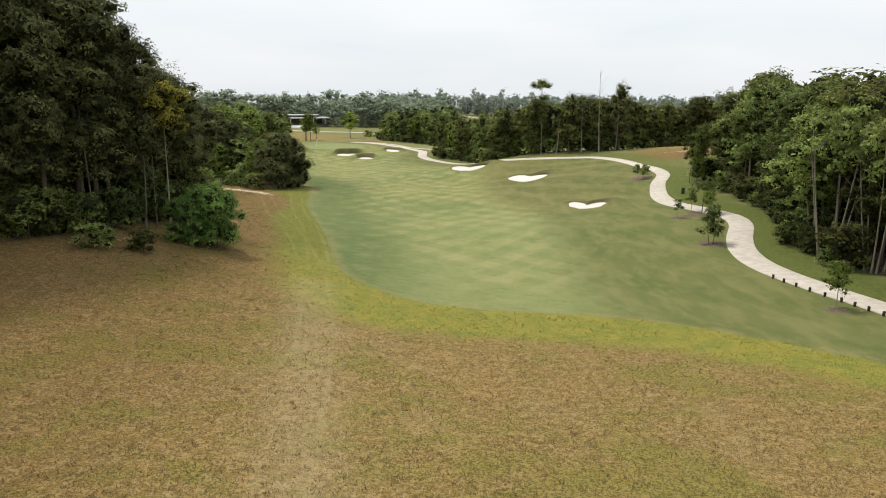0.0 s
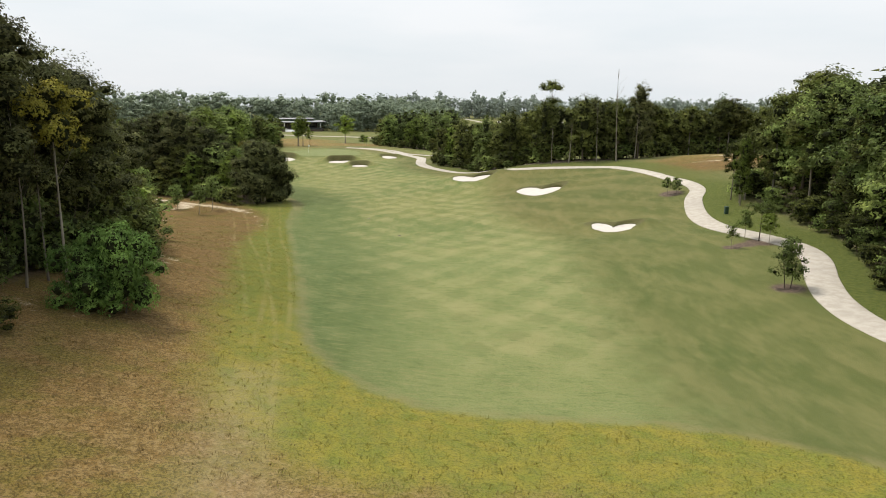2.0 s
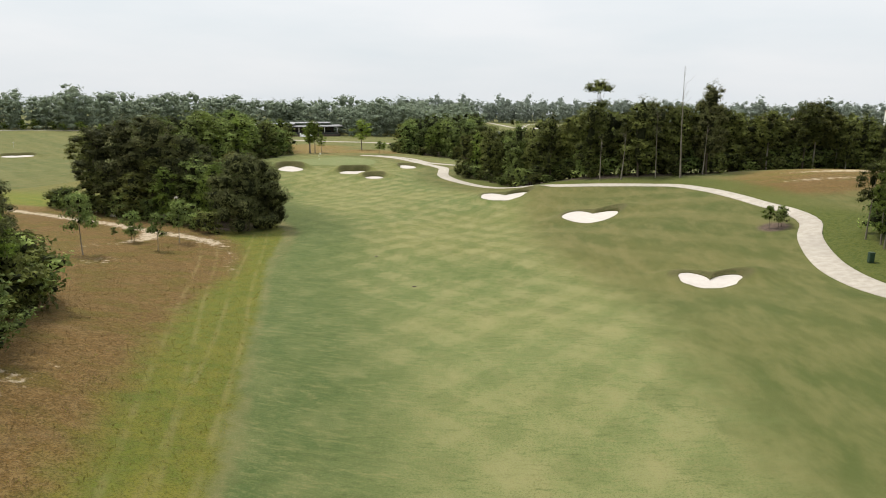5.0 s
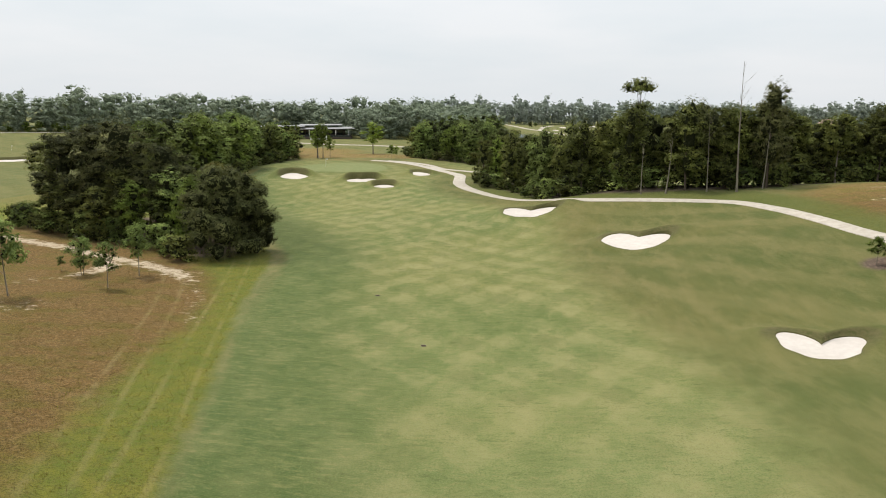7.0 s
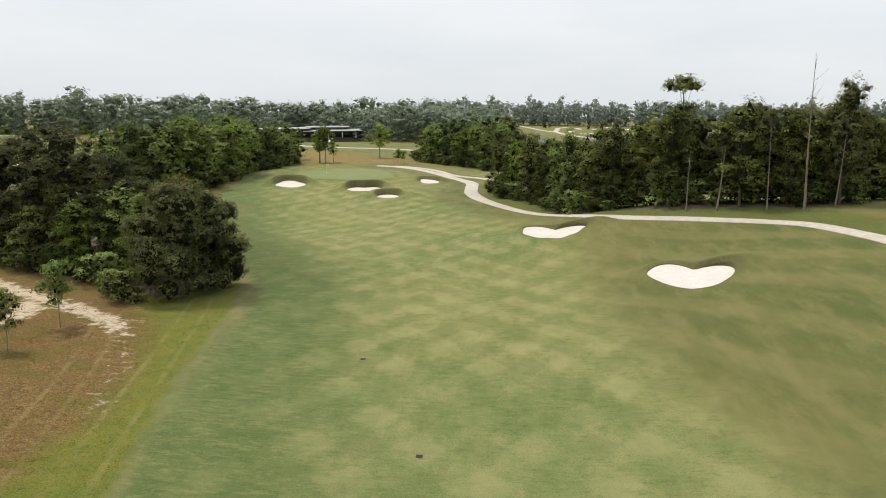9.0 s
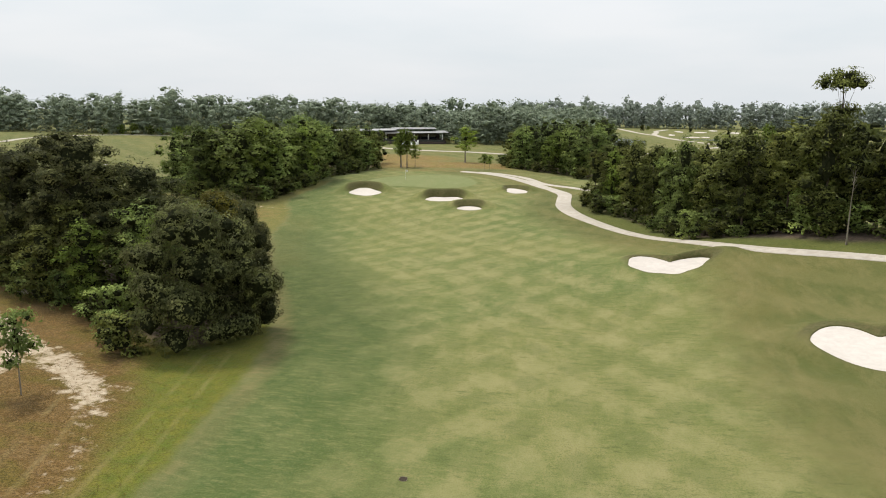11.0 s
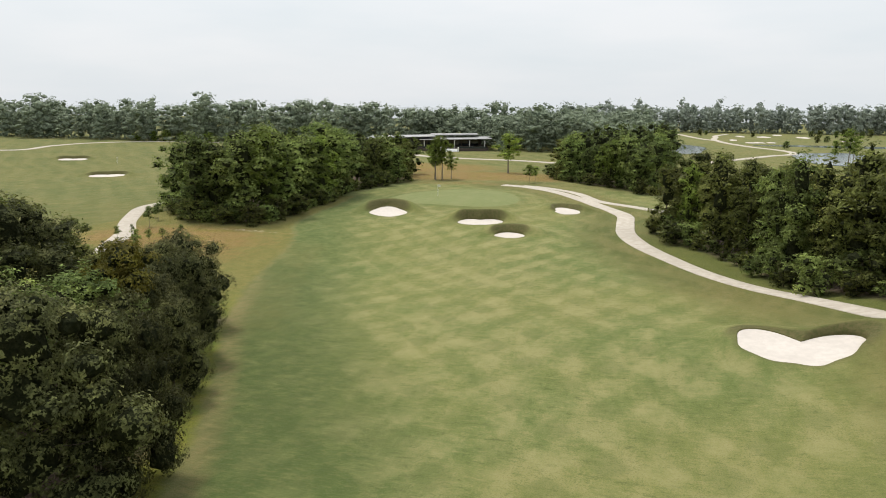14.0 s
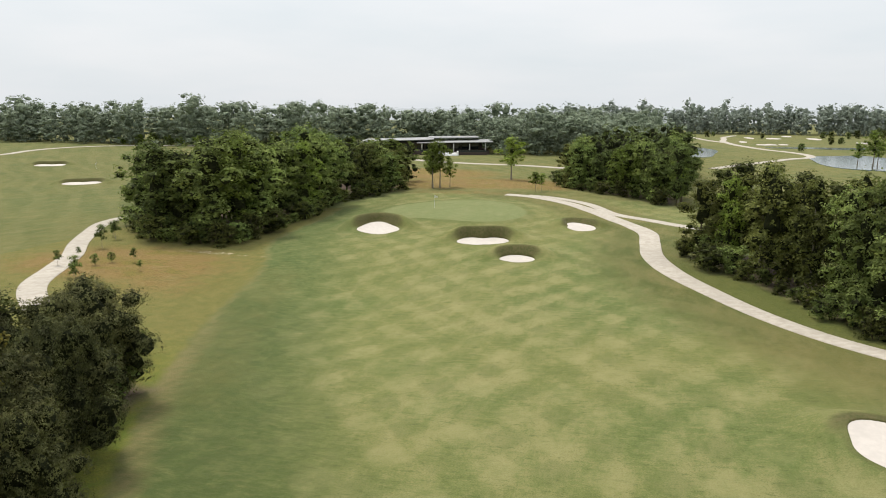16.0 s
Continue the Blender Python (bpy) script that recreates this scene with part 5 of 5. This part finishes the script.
def box_mesh(name, size, material, bevel=0.02):
    bm = bmesh.new()
    bmesh.ops.create_cube(bm, size=1)
    bmesh.ops.scale(bm, vec=size, verts=bm.verts)
    if bevel:
        bmesh.ops.bevel(bm, geom=bm.edges[:], offset=bevel, segments=1, affect="EDGES")
    me = bpy.data.meshes.new(name)
    bm.to_mesh(me)
    bm.free()
    me.materials.append(material)
    return me


def part(name, me, parent, where, turn=0.0, label=""):
    ob = new(name, me)
    ob.parent = parent
    ob.matrix_local = pose(*where, 0, 0, turn)
    if label:
        ob["label"] = label
    return ob


def flagstick(x, y, label):
    base = new("golf_flag")
    base.location = (x, y, spot(x, y))
    v, f = tube([(0, 0, 0), (0, 0, 1.1), (0, 0, 2.25)], [0.03, 0.028, 0.022], 8)
    mesh_object("flagstick", v, f, WHITE, base, "white pole", True)
    vs = [(0.02 + 0.5 * i / 6, 0.05 * math.sin(i * 1.1), 2.2 - 0.38 * j - 0.03 * i / 6) for j in range(2) for i in range(7)]
    ob = mesh_object("flag", vs, [(i, i + 1, i + 8, i + 7) for i in range(6)], FLAG, base)
    so = ob.modifiers.new("thickness", "SOLIDIFY")
    so.thickness = 0.008
    return tagged(base, label, "golf flag", "golf flags")


flagstick(-44.6, 238.2, "golf flag on a thin pole on the putting green")
flagstick(-186, 318, "small golf flag on the neighbouring green")

pm = box_mesh("post", (0.14, 0.14, 0.36), POST, 0.015)
side = CART_PATH[(CART_PATH[:, 1] > 40) & (CART_PATH[:, 1] < 53.6)]
tang = np.gradient(side, axis=0)
tang /= np.linalg.norm(tang, axis=1)[:, None]
run = np.concatenate([[0], np.cumsum(np.linalg.norm(np.diff(side, axis=0), axis=1))])
for s in np.arange(0.5, run[-1], 1.06):
    i = int(np.argmin(np.abs(run - s)))
    p = side[i] + np.array([-tang[i, 1], tang[i, 0]]) * 1.36
    ob = new("path_post", pm)
    ob.matrix_world = pose(p[0], p[1], spot(p[0], p[1]) + 0.14)
    tagged(ob, "short dark wooden post beside the cart path", "post", "posts along the path")

bin_base = new("litter_bin")
bin_base.location = (31.6, 95.6, spot(31.6, 95.6))
part("body", box_mesh("body", (0.42, 0.42, 0.8), GREEN_PLASTIC, 0.05), bin_base, (0, 0, 0.40))
part("lid", box_mesh("lid", (0.47, 0.47, 0.1), GREEN_PLASTIC, 0.04), bin_base, (0, 0, 0.84))
tagged(bin_base, "dark green litter bin standing on the grass", "bin")


def stone(x, y, r, label):
    v, f = BALLS[2]
    rng = np.random.default_rng(int(abs(x * 10)))
    v = v * (1 + rng.uniform(-0.15, 0.15, (len(v), 1))) * (r, r * 0.7, r * 0.45)
    ob = mesh_object("stone", v, f, ROCK)
    ob.location = (x, y, spot(x, y) + r * 0.12)
    return tagged(ob, label, "stone", "stones")


stone(-51.2, 134.2, 0.9, "pale weathered boulder at the edge of the grove")
stone(-45.6, 133, 0.7, "pale weathered boulder at the edge of the grove")

def drain(x, y, label):
    """A round iron drain cover with slots, set in the turf."""
    base = new("drain_cover")
    base.location = (x, y, spot(x, y))
    v, f = tube([(0, 0, -0.1), (0, 0, 0.03)], [0.20, 0.20], 20)
    mesh_object("rim", v, f, ROCK, base)
    bar = box_mesh("bar", (0.33, 0.03, 0.03), BARK, 0.005)
    for k in range(5):
        part("bar", bar, base, (0, -0.13 + 0.065 * k, 0.015))
    return tagged(base, label, "drain cover", "drain covers")


drain(-11.2, 110.9, "round dark iron drain cover in the fairway")
drain(-6.1, 98.2, "round dark iron drain cover in the fairway")

# ---- clubhouse ----


def slab(parent, name, x0, x1, y0, y1, z0, z1, material, lift=0.0, label="", bevel=0.04):
    """A box between limits; lift raises its right end."""
    bm = bmesh.new()
    bmesh.ops.create_cube(bm, size=1)
    for v in bm.verts:
        v.co = (x0 if v.co.x < 0 else x1, y0 if v.co.y < 0 else y1, (z0 if v.co.z < 0 else z1) + (lift if v.co.x > 0 else 0))
    if bevel:
        bmesh.ops.bevel(bm, geom=bm.edges[:], offset=bevel, segments=1, affect="EDGES")
    me = bpy.data.meshes.new(name)
    bm.to_mesh(me)
    bm.free()
    me.materials.append(material)
    ob = new(name, me)
    ob.parent = parent
    if label:
        ob["label"] = label
    return ob


club = new("clubhouse")
club.matrix_world = Matrix.LocRotScale((-98, 394, spot(-98, 394)), Euler((0, 0, radians(15))), (1.30, 1.2, 0.88))
slab(club, "plinth", -16, 23, -6, 12, -0.5, 1.5, DARK_WOOD)
slab(club, "wall", -14, 21, 2, 11, 1.5, 4.9, DARK_WOOD, label="dark timber wall")
slab(club, "wing_wall", -17, -14.1, 3, 10, -0.5, 3.6, WALL)
slab(club, "roof", -16, 6, -5, 12, 5.5, 5.8, ROOF, 0.9, "pale sheet-metal roof")
slab(club, "roof", 1, 24, -7, 11, 4.95, 5.25, ROOF, 0.6, "pale sheet-metal roof")
slab(club, "roof", -17, -8, -3, 11, 4.5, 4.8, ROOF, 0.7, "pale sheet-metal roof")
slab(club, "roof", 4, 20, 4, 16, 6.5, 6.9, ROOF, 0.3, "pale sheet-metal roof")
slab(club, "terrace", 2, 22, -9, -6.02, -0.5, 1.35, DARK_WOOD, label="dark terrace edge")
for k in range(7):
    slab(club, "stair", 8, 13, -9.3 - 0.32 * (k + 1), -9.3 - 0.32 * k + 0.3, -0.5, 1.2 - 0.17 * k, WHITE, bevel=0.01)
slab(club, "stair_wall", 7.5, 7.95, -11.6, -9.05, -0.5, 1.9, WHITE)
slab(club, "stair_wall", 13.05, 13.5, -11.6, -9.05, -0.5, 1.9, WHITE)
col = box_mesh("column", (0.3, 0.3, 3.7), WALL, 0.03)
for k in range(5):
    part("column", col, club, (2.5 + k * 4.8, -6.6, 3.1), label="pale column")
pane = box_mesh("window", (2.3, 0.12, 2.5), GLASS, 0.02)
for k in range(12):
    part("window", pane, club, (-12.6 + k * 2.85, 1.93, 3.1), label="dark glazed window")
slab(club, "railing", 2, 7.4, -8.9, -8.8, 1.36, 2.3, GLASS, bevel=0.01)
slab(club, "railing", 13.6, 22, -8.9, -8.8, 1.36, 2.3, GLASS, bevel=0.01)
tagged(club, "long low clubhouse with pale roofs and dark glazed front", "building")


def house(x, y, w, d, h, turn, label):
    base = new("house")
    base.matrix_world = pose(x, y, spot(x, y), 0, 0, turn)
    slab(base, "wall", -w / 2, w / 2, -d / 2, d / 2, -0.5, h, WHITE)
    v = [(-w / 2 - 0.5, -d / 2 - 0.5, h), (w / 2 + 0.5, -d / 2 - 0.5, h), (w / 2 + 0.5, d / 2 + 0.5, h), (-w / 2 - 0.5, d / 2 + 0.5, h), (-w / 4, 0, h + 3.2), (w / 4, 0, h + 3.2)]
    mesh_object("roof", v, [(0, 1, 5, 4), (1, 2, 5), (2, 3, 4, 5), (3, 0, 4), (3, 2, 1, 0)], TILE, base, "hipped tiled roof")
    for i in range(3):
        part("window", box_mesh("window", (w * 0.16, 0.15, 1.5), GLASS, 0.02), base, (-w * 0.3 + i * w * 0.3, -d / 2 - 0.05, h * 0.62))
    return tagged(base, label, "house", "far houses")


for k, (x, y, w, h) in enumerate(((300, 560, 16, 15), (322, 556, 14, 17), (345, 552, 18, 14.5), (400, 540, 18, 15), (430, 536, 16, 14), (470, 528, 18, 15), (215, 575, 14, 6), (235, 570, 12, 6))):
    house(x, y, w, 12, h, -25 + 7 * (k % 3), "pale far house with a hipped roof")



def grass(name, material, many, seed, want, label, tall):
    """Tufts of thin blades over the rough ground that the flight passes lowest."""
    rng = np.random.default_rng(seed)
    x = np.concatenate([rng.uniform(-30, 26, many), rng.uniform(-36, -10, many // 2)])
    y = np.concatenate([17 + 33 * rng.uniform(0, 1, many) ** 1.4, rng.uniform(50, 122, many // 2)])
    d, s = off_line(x, y, DRY_EDGE)
    e, g = off_line(x, y, FAIRWAY_EDGE)
    brown = np.where(s > 0, -d, d) + rng.normal(0, 1.6, len(x))
    out = np.where(g > 0, -e, e)
    ok = want(brown, out) & ~inside(x, y, WOOD_LEFT) & ~inside(x, y, WOOD_GROVE) & (out > 0.6)
    x, y = x[ok], y[ok]
    z = height(x, y)
    V = []
    for k in range(5):
        a = rng.uniform(0, 6.28, len(x))
        h = tall * rng.uniform(0.5, 1.3, len(x))
        lean = rng.uniform(0.3, 1.1, len(x)) * h
        w = rng.uniform(0.012, 0.03, len(x)) * (tall / 0.12)
        ox, oy = x + rng.normal(0, 0.07, len(x)), y + rng.normal(0, 0.07, len(x))
        c, t = np.cos(a), np.sin(a)
        V.append(np.stack([np.column_stack([ox - t * w, oy + c * w, z - 0.02]), np.column_stack([ox + t * w, oy - c * w, z - 0.02]), np.column_stack([ox + c * lean, oy + t * lean, z + h])], 1).reshape(-1, 3))
    V = np.concatenate(V)
    ob = mesh_object(name, V, np.arange(len(V)).reshape(-1, 3), material)
    return tagged(ob, label, "grass", kind="stuff")


grass("dry_grass", STRAW, 24000, 41, lambda b, o: b > 0, "short tufts of dry straw-coloured grass", 0.075)
grass("rough_grass", SWARD, 20000, 42, lambda b, o: (b <= 0.5) & (o < 16), "short tufts of yellow-green rough grass", 0.08)
